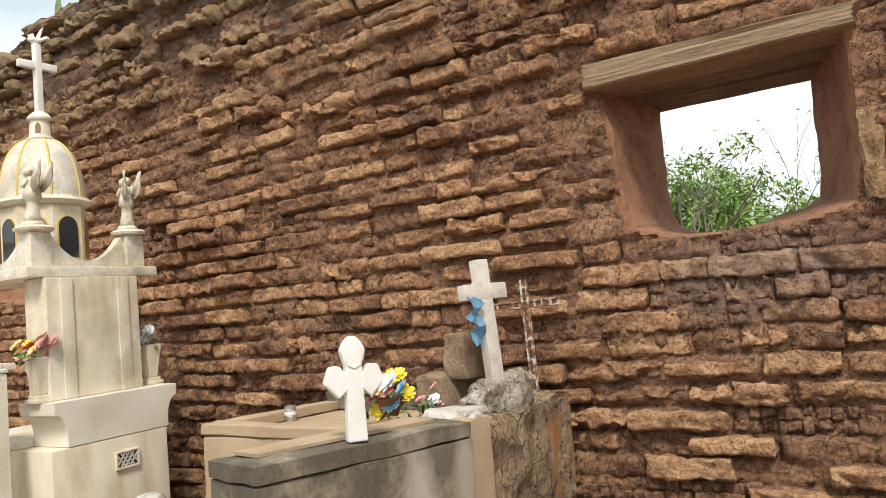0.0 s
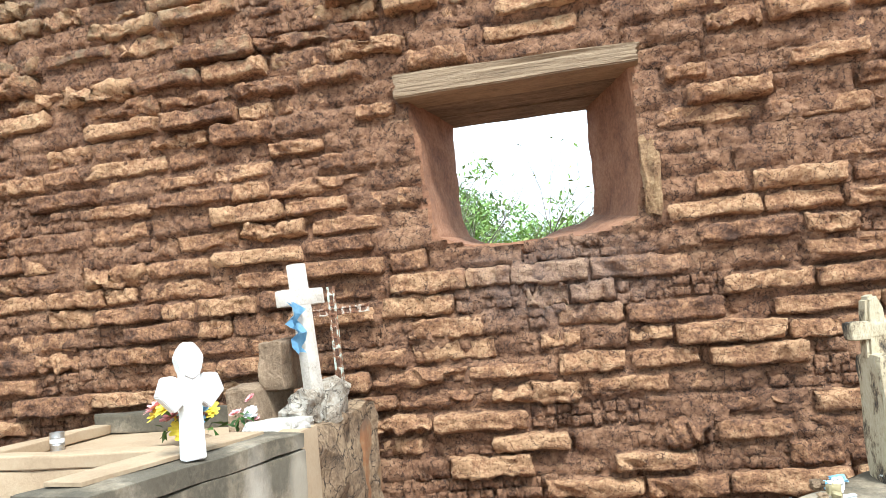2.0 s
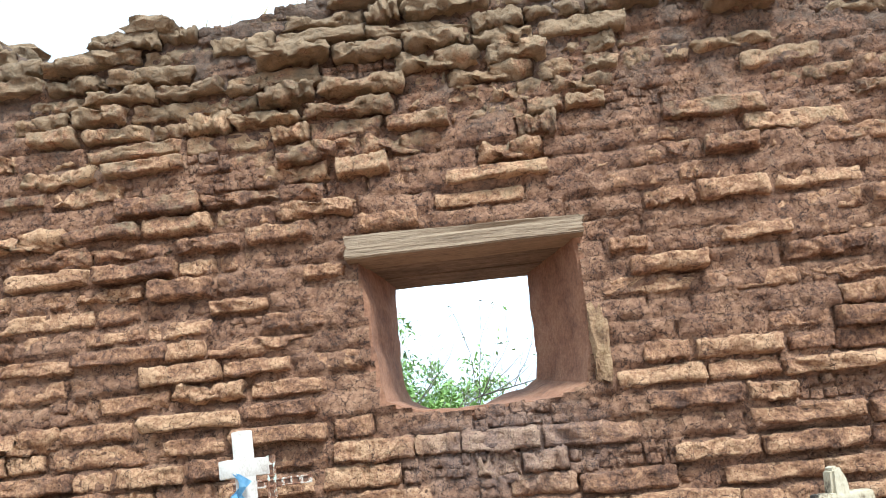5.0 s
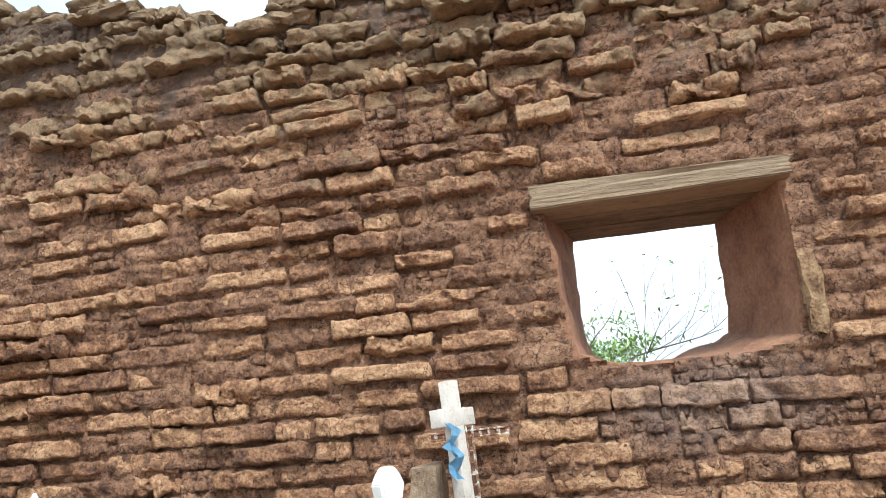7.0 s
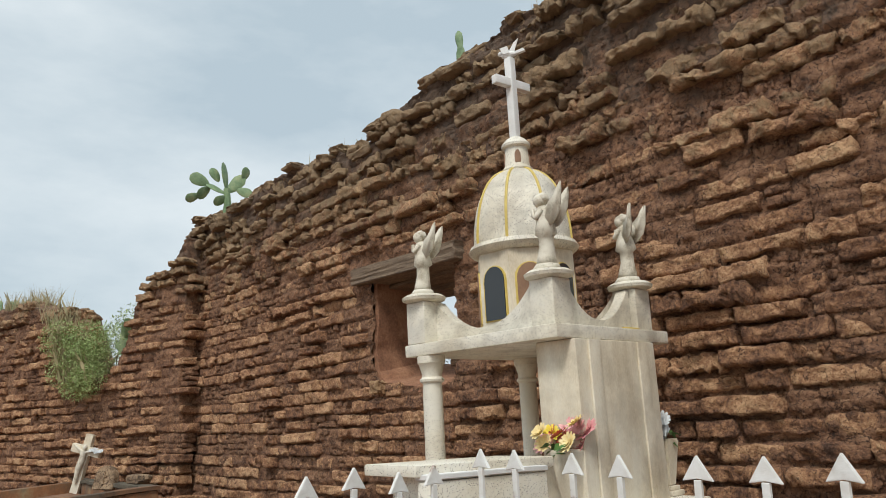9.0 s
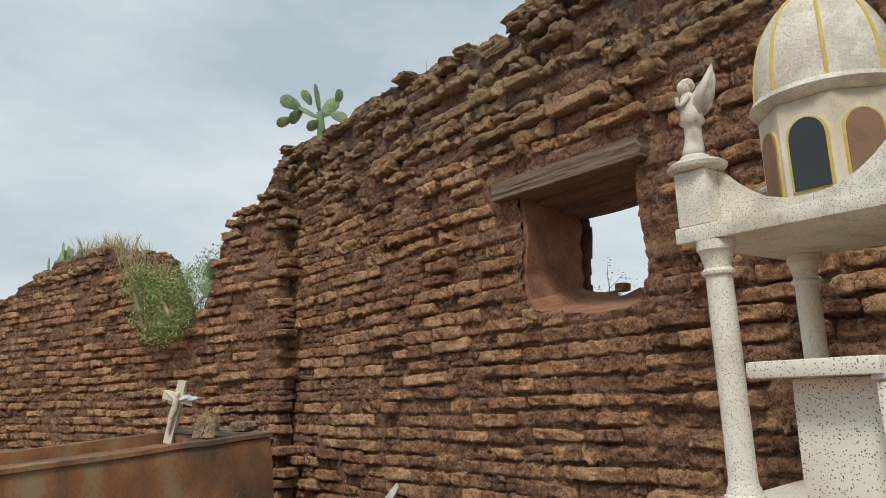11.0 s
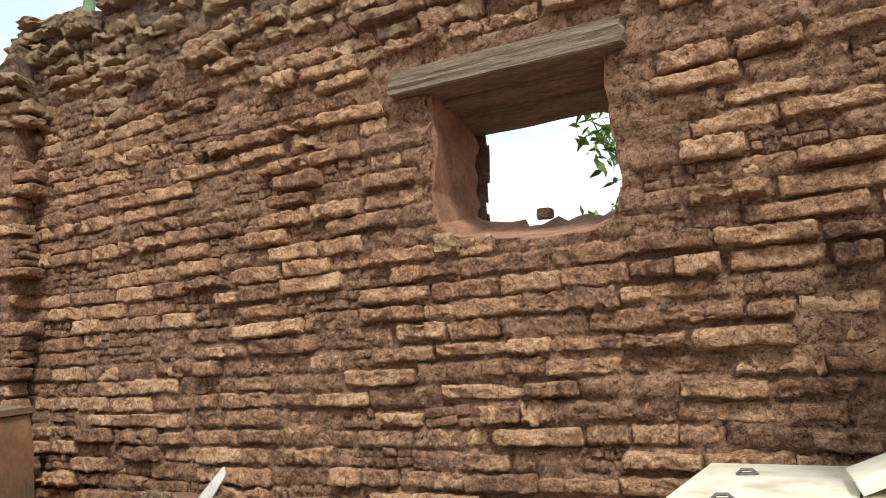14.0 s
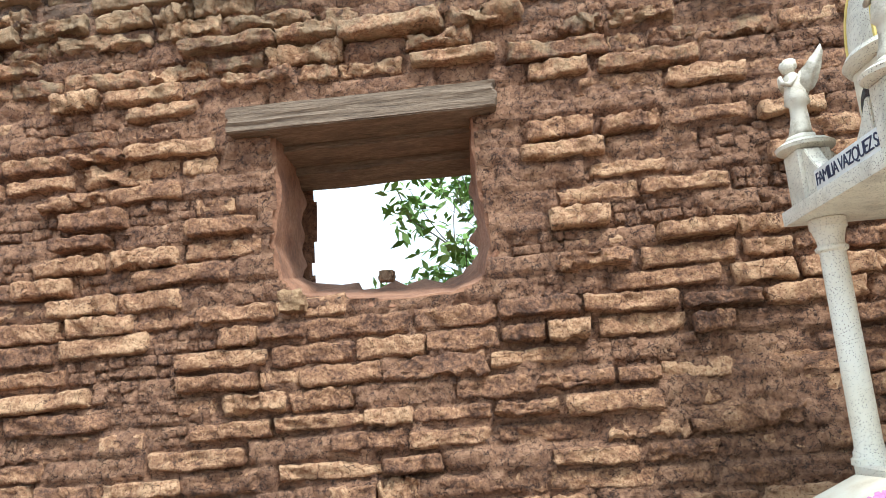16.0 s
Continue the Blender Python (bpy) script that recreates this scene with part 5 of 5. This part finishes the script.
fence = thing("arrow_fence", pose(0, 0, 0), "turquoise iron fence with white arrow-shaped tips", "fence")
bar = box(-0.0065, 0.0065, -0.004, 0.004, -0.06, 1.39, 0.001, 1)
bar_me = bpy.data.meshes.new("bar")
bar.to_mesh(bar_me)
bar.free()
bar_me.materials.append(TURQUOISE)
tip = prism([(-0.028, 1.457), (0.0, 1.461), (0.028, 1.457), (0.0, 1.500)], -0.004, 0.004, 0.001)
tip = box(-0.0067, 0.0067, -0.0042, 0.0042, 1.32, 1.459, 0.001, 1, tip)
tip_me = bpy.data.meshes.new("arrow_tip")
tip.to_mesh(tip_me)
tip.free()
tip_me.materials.append(WHITE_RUSTED)
rg = random.Random(12)
spots = [(-1.03 - 0.1265 * i, -3.17, 0.0, 1) for i in range(14)] + [(-2.70 + 0.004 * i, -3.29 - 0.11 * i, -0.025, 94) for i in range(4)]
for x, y, z, a in spots:
    ob = new("bar", bar_me)
    ob.parent, ob.matrix_basis = fence, pose(x, y, z + rg.uniform(-0.008, 0.008), 0, rg.uniform(-1.2, 1.2), a + rg.uniform(-5, 5))
    ob2 = new("arrow_tip", tip_me)
    ob2.parent, ob2["label"] = ob, "white painted arrow tip flecked with rust"
for z in (0.25, 1.12):
    part("rail", tube([(-2.70, -3.17, z), (-1.01, -3.17, z)], [0.012, 0.012], 4), TURQUOISE, fence)
    part("rail", tube([(-2.70, -3.185, z), (-2.685, -3.64, z)], [0.012, 0.012], 4), TURQUOISE, fence)

cap = thing("capped_post", pose(-2.98, -1.34, -0.04), "short white stone post with a chipped cap", "post")
part("post_shaft", lathe([(0.11, 0.0), (0.11, 0.46), (0.12, 0.50)], 6), MARBLE, cap)
part("post_cap", lathe([(0.13, 0.50), (0.13, 0.52), (0.075, 0.60), (0.04, 0.61)], 6), MARBLE, cap)

# ---- long rendered tomb, crucifix and the corner heap ----
tomb = thing("long_tomb", pose(0, -1.07, 0, 3.9), "long rust-stained rendered tomb with an open top", "tomb")
part("front_wall", box(-10.42, -10.28, -4.1, 0.0, -0.20, 0.99, 0.012, cuts=8, rough=0.012), RUST_RENDER, tomb)
part("front_coping", box(-10.45, -10.26, -4.1, 0.02, 0.992, 1.04, 0.015, cuts=12, rough=0.014), RUST_RENDER, tomb)
part("end_wall", box(-13.3, -10.425, -0.12, 0.0, -0.20, 0.99, 0.012, cuts=8, rough=0.012), RUST_RENDER, tomb)
part("end_coping", box(-13.3, -10.455, -0.14, 0.02, 0.992, 1.04, 0.015, cuts=12, rough=0.014), CONCRETE, tomb)
part("fill", box(-13.3, -10.43, -4.1, -0.145, -0.20, 0.86, 0.01), EARTH, tomb)
part("back_coping", box(-13.4, -13.25, -4.1, -0.145, -0.2, 1.0, 0.015, cuts=6, rough=0.01), RUST_RENDER, tomb)
tagged(link_mesh("mossy_stone", boulder((-11.0, -1.12, 1.085), (0.22, 0.09, 0.05), 0.2, 41), ROCK), "flat mossy stone lying on a tomb", "stone")

cross = thing("crucifix", pose(-12.95, -1.32, 0.855, 0, 14, 40), "cream crucifix with a plain cast figure, leaning on a tomb", "crucifix")
plain_cross(cross, 0.115, 0.80, 0.58, 0.44, 0.07, STONE_CREAM)
fig = blob((0, -0.06, 0.62), (0.032, 0.03, 0.045), 0.1, 1, 2)
fig = tube([(0, -0.055, 0.58), (0.01, -0.06, 0.45), (-0.005, -0.07, 0.34), (0.0, -0.05, 0.14)], [0.042, 0.045, 0.04, 0.022], 10, fig)
for s in (-1, 1):
    fig = tube([(0, -0.055, 0.55), (0.10 * s, -0.05, 0.59), (0.18 * s, -0.045, 0.62)], [0.022, 0.017, 0.012], 8, fig)
part("cast_figure", fig, ANGEL, cross)
bm = bmesh.new()
for i in range(6):
    petals(bm, (0.10 + 0.03 * i, -0.06, 0.60 + 0.012 * (i % 3)), 0.04, 7, 60 + i)
part("dried_flowers", bm, PALE_PETAL, cross)

arch = thing("arched_stone", pose(-11.62, -1.33, 0.95, -12, 0, 25), "small arched stone with a raised cross", "grave marker")
outer = [(-0.17, 0), (0.17, 0), (0.17, 0.14)] + [(0.17 * math.cos(t), 0.14 + 0.15 * math.sin(t)) for t in [j * math.pi / 12 for j in range(1, 12)]] + [(-0.17, 0.14)]
part("arch_body", prism(outer, -0.04, 0.04, 0.006), ROCK, arch)
part("raised_cross", box(-0.012, 0.012, -0.055, -0.039, 0.05, 0.22, 0.003), ROCK, arch)
part("raised_arm", box(-0.045, 0.045, -0.054, -0.0385, 0.145, 0.168, 0.003), ROCK, arch)


def lie(name, x, y, size, mat, label, category, seed, rough=0.25, sink=0.6, group=""):
    z = ground_height(x, y) + size[2] * sink
    return tagged(link_mesh(name, boulder((x, y, z), size, rough, seed), mat), label, category, group)


def heap_can(x, y, r, h, turn, mat, label):
    root = thing("old_can", pose(x, y, ground_height(x, y) + r * 0.95, 82, 0, turn), label, "can", "cans on the heap")
    part("can_body", lathe([(r * 0.97, 0), (r, 0.004), (r * 0.98, h * 0.3), (r, h * 0.33), (r * 0.98, h * 0.66), (r, h * 0.7), (r, h), (r * 0.92, h), (r * 0.90, 0.02)], 20), mat, root)
    # a near-black disc halfway down paints the shade in the open can
    part("can_inside", moved(lathe([(r * 0.89, 0), (r * 0.89, 0.002)], 20), Matrix.Translation((0, 0, h * 0.5))), DARK, root)
    return root


HX, HY = -8.95, -1.95
lie("broken_stone", HX - 0.33, HY + 0.05, (0.22, 0.15, 0.14), STONE_BROWN, "squarish ochre stone on a rubbish heap", "stone", 51)
heap_can(HX - 0.08, HY + 0.33, 0.075, 0.23, 70, WHITE, "white painted tin lying on a rubbish heap")
heap_can(HX + 0.05, HY - 0.20, 0.085, 0.17, -30, TIN, "rusty open tin lying on a rubbish heap")
heap_can(HX + 0.22, HY - 0.06, 0.085, 0.17, 10, RED_PAINT, "red labelled tin lying on a rubbish heap")
lie("broken_stone", HX + 0.62, HY + 0.02, (0.14, 0.10, 0.10), ROCK, "brown stone half buried in the heap", "stone", 52)
lie("broken_stone", -9.15, -3.2, (0.36, 0.2, 0.11), ROCK, "long brown stone lying in grass", "stone", 53)
rg = random.Random(77)
for i in range(60):
    x, y = HX + rg.uniform(-0.6, 0.35), HY + rg.uniform(-0.4, 0.3)
    s = rg.uniform(0.03, 0.08)
    mat = (DULL_METAL, MARBLE, ROCK, DULL_METAL, RED_PAINT, ROCK)[i % 6]
    lie("rubbish_piece", x, y, (s, s * rg.uniform(0.6, 1), s * 0.6), mat, "crumpled rubbish scrap on the corner heap", "rubbish", 100 + i, 0.55, group="rubbish on the heap")
for i in range(26):
    x, y = rg.uniform(-10.3, -7.2), rg.uniform(-1.1, -0.15)
    s = rg.uniform(0.02, 0.085)
    lie("rubble_stone", x, y, (s * 1.3, s, s * 0.8), ROCK, "loose rubble stone at the wall foot", "stone", 160 + i, 0.3, group="rubble at the wall foot")
shard = link_mesh("plaster_shard", moved(prism([(-0.05, 0), (0.05, 0.02), (0.09, 0.22), (0.05, 0.27), (0.02, 0.2)], -0.012, 0.012, 0.004), pose(-9.55, -0.28, 0.28, -15, 18, 20)), MARBLE)
tagged(shard, "broken piece of white plaster against the wall", "shard")

# ---- plants ----
gz = lambda x, y: (x, y, ground_height(x, y) - 0.01)
spots = [(-8.75, -0.85, 0.55, 0.38, 3200), (-7.6, -0.9, 0.5, 0.4, 1500), (-9.9, -2.6, 0.3, 0.7, 450), (-8.3, -2.7, 0.6, 0.35, 500), (-7.2, -1.6, 0.4, 0.5, 700), (-3.0, -2.6, 0.8, 0.5, 500)]
for i, (cx, cy, rx, ry, n) in enumerate(spots):
    bm = blades(n, lambda rg: gz(cx + rg.gauss(0, rx * 0.5), cy + rg.gauss(0, ry * 0.5)), 0.085, 0.004, 300 + i)
    tagged(link_mesh("grass_patch", bm, GRASS, smooth=False), "short bright green grass on bare earth", "grass", kind="stuff")
bm = blades(60, lambda rg: gz(-9.95 + rg.gauss(0, 0.2), -2.4 + rg.gauss(0, 0.5)), 0.42, 0.004, 340)
tagged(link_mesh("weeds", bm, DRY, smooth=False), "thin dry weeds in front of a tomb", "weeds", kind="stuff")
for i, (x, y) in enumerate(((-8.6, -1.35), (-8.75, -1.75), (-9.35, -0.75), (-8.4, -1.9))):
    bm = leaf_cloud(bmesh.new(), 90, in_ball((x, y, ground_height(x, y) + 0.07), (0.12, 0.10, 0.07)), 0.055, 350 + i, 0.0, 0.7)
    tagged(link_mesh("weed_plant", bm, LEAF_BRIGHT, smooth=False), "low green broad-leaved weed in rubble", "weed")


def pad(bm, base, tip, width, seed):
    base, tip = Vector(base), Vector(tip)
    d = tip - base
    b = bmesh.new()
    bmesh.ops.create_icosphere(b, subdivisions=2, radius=1.0)
    rg = random.Random(seed)
    yaw = rg.uniform(-40, 40)
    zax = d.normalized()
    yax = Vector((0.62, -0.78, 0.0))
    xax = yax.cross(zax).normalized()
    yax = zax.cross(xax)
    q = Matrix((xax, yax, zax)).transposed().to_4x4()
    ln = d.length
    for v in b.verts:
        w = 0.85 + 0.25 * v.co.z
        v.co = Vector((v.co.x * width * w, v.co.y * 0.016, v.co.z * ln / 2))
    moved(b, Matrix.Translation((base + tip) / 2) @ q @ pose(0, 0, 0, 0, 0, yaw))
    return merge(bm, b)


cact = thing("prickly_pear", pose(-11.45, 0.05, main_top(-11.45) - 0.05, 0, 0, 66) @ Matrix.Scale(1.12, 4), "prickly pear cactus growing on the wall top", "cactus")
part("stem", tube([(0, 0, 0), (0.02, 0, 0.2), (0.0, 0, 0.42)], [0.055, 0.05, 0.04], 9), CACTUS, cact)
for i, (b, t, w) in enumerate((((0, 0, 0.38), (-0.05, 0, 0.78), 0.085), ((0.01, 0, 0.36), (0.22, 0.05, 0.62), 0.075), ((0, 0, 0.34), (-0.26, -0.04, 0.46), 0.075), ((-0.22, -0.03, 0.45), (-0.46, -0.05, 0.56), 0.075),
                               ((-0.2, -0.03, 0.42), (-0.36, -0.08, 0.26), 0.07), ((0.2, 0.05, 0.56), (0.26, 0.05, 0.74), 0.065), ((0.12, 0.02, 0.42), (0.32, -0.03, 0.34), 0.06), ((-0.33, -0.06, 0.3), (-0.50, -0.08, 0.22), 0.055),
                               ((0.02, 0, 0.3), (-0.16, -0.06, 0.2), 0.06), ((-0.1, 0, 0.5), (-0.2, -0.03, 0.68), 0.065))):
    part("pad", pad(bmesh.new(), b, t, w * 1.3, i), CACTUS, cact)
cact2 = thing("prickly_pear", pose(-6.25, 0.05, main_top(-6.25) - 0.05), "single slim cactus pad growing on the wall top", "cactus")
part("pad", pad(bmesh.new(), (0, 0, 0), (0.0, 0, 0.30), 0.055, 3), CACTUS, cact2)
part("pad", pad(bmesh.new(), (0.01, 0, 0.22), (-0.06, 0.03, 0.48), 0.05, 4), CACTUS, cact2)

WT = lambda u, dy, dz: tuple(west @ Vector((u, dy, west_top(u) + dz)))
bush = thing("wall_bush", Matrix(), "bright green shrub sprouting from the fallen wall", "bush")
bm = bmesh.new()
for u, dy, dz, r, n in ((-2.4, 0.0, 0.15, (0.5, 0.3, 0.3), 1100), (-1.9, 0.1, 0.35, (0.4, 0.3, 0.4), 900), (-2.0, -0.12, -0.1, (0.5, 0.2, 0.25), 700), (-2.7, -0.1, 0.0, (0.35, 0.25, 0.25), 500), (-1.55, 0.3, 0.55, (0.3, 0.3, 0.35), 450), (-2.3, 0.0, 0.45, (0.6, 0.3, 0.35), 900), (-2.9, -0.15, 0.1, (0.4, 0.25, 0.3), 600), (-2.2, -0.2, -0.2, (0.6, 0.15, 0.2), 500)):
    leaf_cloud(bm, n * 2, in_ball(WT(u - 0.1, dy, dz + 0.12), tuple(1.2 * q for q in r)), 0.055, int(n + u * 10), -0.3, 0.28)
part("foliage", bm, LEAF_PALE, bush)
for i in range(7):
    p = Vector(WT(-1.5 - i * 0.18, 0.3, -0.1))
    part("twig", tube([p, p + Vector((0.05 * math.sin(i), 0, 0.45)), p + Vector((0.15 * math.cos(i * 2), 0.1, 0.95))], [0.012, 0.009, 0.003], 5), BARK, bush)
bm = leaf_cloud(bmesh.new(), 260, in_ball(WT(-2.0, 0.4, 0.75), (0.75, 0.3, 0.4)), 0.06, 991, 0.1, 0.4)
part("sprig_leaves", bm, LEAF, bush)
cact3 = thing("prickly_pear", pose(*WT(-1.55, 0.12, 0.0)), "prickly pear among the shrub on the fallen wall", "cactus")
for i, (b, t, w) in enumerate((((0, 0, 0), (0.0, 0, 0.36), 0.11), ((0, 0, 0.3), (-0.2, 0, 0.55), 0.10), ((0, 0, 0.3), (0.12, 0, 0.62), 0.09), ((-0.05, 0, 0.1), (-0.3, 0, 0.3), 0.10))):
    part("pad", pad(bmesh.new(), b, t, w, 20 + i), CACTUS, cact3)
bm = blades(1300, lambda rg: WT(rg.gauss(-2.75, 0.38), rg.uniform(-0.25, 0.4), -0.03), 0.5, 0.005, 410)
tagged(link_mesh("dry_grass_tuft", bm, DRY, smooth=False), "pale dry grass tuft on the fallen wall", "grass", kind="stuff")
bm = blades(450, lambda rg: WT(rg.uniform(-5.8, -4.3), rg.uniform(0.1, 0.6), -0.03), 0.40, 0.005, 411)
tagged(link_mesh("dry_grass_tuft", bm, DRY, smooth=False), "pale dry grass along the wall crown", "grass", kind="stuff")
bm = blades(500, lambda rg: (lambda x: (x, rg.uniform(0.0, 0.5), main_top(x) - 0.03))(rg.choice((-8.3, -7.9, -1.6, -0.6, -5.0)) + rg.gauss(0, 0.3)), 0.16, 0.003, 412)
tagged(link_mesh("dry_grass_tuft", bm, DRY, smooth=False), "sparse dry grass on the wall top", "grass", kind="stuff")
far = thing("prickly_pear_thicket", pose(*WT(-6.6, 0.5, -0.1)), "prickly pear thicket behind the broken wall", "cactus")
rg = random.Random(8)
for i in range(16):
    b = (rg.uniform(-0.8, 0.6), rg.uniform(-0.3, 0.5), rg.uniform(0, 0.4))
    part("pad", pad(bmesh.new(), b, (b[0] + rg.uniform(-0.2, 0.2), b[1], b[2] + rg.uniform(0.25, 0.4)), 0.11, 40 + i), CACTUS, far)


def limb(bm, p, d, ln, r, depth, rg, ends):
    pts, rad = [Vector(p)], [r]
    q, dd = Vector(p), Vector(d).normalized()
    for i in range(4):
        dd = (dd + Vector((rg.uniform(-0.25, 0.25), rg.uniform(-0.25, 0.25), rg.uniform(-0.12, 0.2)))).normalized()
        q = q + dd * ln / 4
        pts.append(q.copy())
        rad.append(r * (1 - 0.16 * (i + 1)))
    tube(pts, rad, 5, bm)
    ends.append(pts[-1])
    if depth:
        for k in range(2 if depth > 2 else 3):
            s = pts[rg.randint(1, 4)]
            nd = (dd + Vector((rg.uniform(-0.9, 0.9), rg.uniform(-0.9, 0.9), rg.uniform(-0.3, 0.7)))).normalized()
            limb(bm, s, nd, ln * 0.7, r * 0.5, depth - 1, rg, ends)


def tree(x, y, height, seed, label, leaf_n, leaf_size, mat, crown_r, bare=False, base=0.0):
    rg = random.Random(seed)
    root = thing("tree", pose(x, y, base), label, "tree", "trees behind the wall")
    bm, ends = bmesh.new(), []
    tube([(0, 0, -0.1), (0.05, 0, height * 0.2), (0.0, 0.05, height * 0.42)], [0.09, 0.075, 0.06], 8, bm)
    for k in range(6):
        limb(bm, (0.02, 0.03, height * rg.uniform(0.25, 0.42)), (rg.uniform(-1, 1), rg.uniform(-1, 1), rg.uniform(0.5, 1.6)), height * 0.34, 0.02 if leaf_n < 5 else 0.03, 3 if leaf_n < 5 else 2, rg, ends)
    part("trunk", bm, BARK, root)
    if leaf_n:
        bm = bmesh.new()
        for j, e in enumerate(ends):
            leaf_cloud(bm, leaf_n, in_ball(e, (crown_r, crown_r, crown_r * 0.8)), leaf_size, seed * 100 + j, 0.3)
        part("crown", bm, mat, root)
    return root


tree(-0.85, 3.3, 3.7, 1, "thin half-bare tree with few leaves behind the wall", 1, 0.07, LEAF_BRIGHT, 0.03)
for i, (x, y, h, mat) in enumerate(((-2.3, 8.5, 3.7, LEAF_BRIGHT), (-1.0, 9.5, 3.7, LEAF_BRIGHT), (-4.2, 9.0, 3.8, LEAF), (-6.4, 9.5, 3.8, LEAF_BRIGHT), (-3.2, 11.5, 4.2, LEAF))):
    tree(x, y, h, 10 + i, "leafy green tree beyond the wall", 75, 0.12, mat, 0.30)
tree(-6.30, 3.5, 4.3, 31, "broad-leaved green tree behind the broken window", 52, 0.16, LEAF_BRIGHT, 0.26)
tree(-5.7, 2.8, 4.6, 33, "bare twiggy tree behind the broken window", 1, 0.07, LEAF, 0.02)
tree(-12.2, 5.0, 3.7, 35, "small grey-green shrub tree behind the wall", 8, 0.07, LEAF, 0.12)

# pebbles and crumbs of adobe on the earth
rg = random.Random(91)
bm = bmesh.new()
for i in range(420):
    x, y = (rg.uniform(-10.2, -7.0), rg.uniform(-2.9, -0.1)) if i % 3 else (HX + rg.gauss(0, 0.4), HY + rg.gauss(0, 0.3))
    r = rg.uniform(0.006, 0.026)
    bm = blob((x, y, ground_height(x, y) + r * 0.3), (r * 1.3, r, r * 0.7), 0.4, i, 1, bm)
tagged(link_mesh("pebbles", bm, ROCK, smooth=False), "pebbles and adobe crumbs on bare earth", "pebbles", kind="stuff")

# ---- the bricks of the walls ----
rng = random.Random(31)
lay_bricks(wall_north, -12.7, 4.2, -0.16, main_top, main_courses, rng, main_skip, main_odds,
           lambda u, z: (-1.4 < u < 1.9 and 0.5 < z < 2.9) or (-8.4 < u < -5.6 and 0.9 < z < 2.6), main_calm)
rng = random.Random(37)
lay_bricks(wall_west, -9.0, 0.2, -0.16, west_top, west_courses, rng, lambda a, b, z: False, lambda u, z: 0.85, lambda u, z: u > -3 and 1.0 < z < 2.2, lambda u, z: 0.15)

# tumbled bricks where the wall has fallen
rg = random.Random(5)
bm = bmesh.new()
for i in range(46):
    u = -3.7 + 1.0 * rg.random()
    bm = boulder((u, rg.uniform(0.0, 0.7), west_top(u) + rg.uniform(-0.12, 0.03)), (rg.uniform(0.09, 0.2), rg.uniform(0.07, 0.12), rg.uniform(0.04, 0.065)), 0.35, 400 + i, bm)
ob = link_mesh("tumbled_bricks", bm, ADOBE, wall_west)
tagged(ob, "tumbled adobe rubble on the broken wall", kind="stuff")
bm = bmesh.new()
for i in range(150):
    u = rg.uniform(-12.4, 2.5)
    bm = boulder((u, rg.uniform(0.0, 0.5), main_top(u) + rg.uniform(-0.07, 0.03)), (rg.uniform(0.07, 0.2), rg.uniform(0.07, 0.13), rg.uniform(0.035, 0.06)), 0.38, 500 + i, bm)
ob = link_mesh("crown_rubble", bm, ADOBE, wall_north)
tagged(ob, "loose dark adobe lumps along the wall crown", kind="stuff")
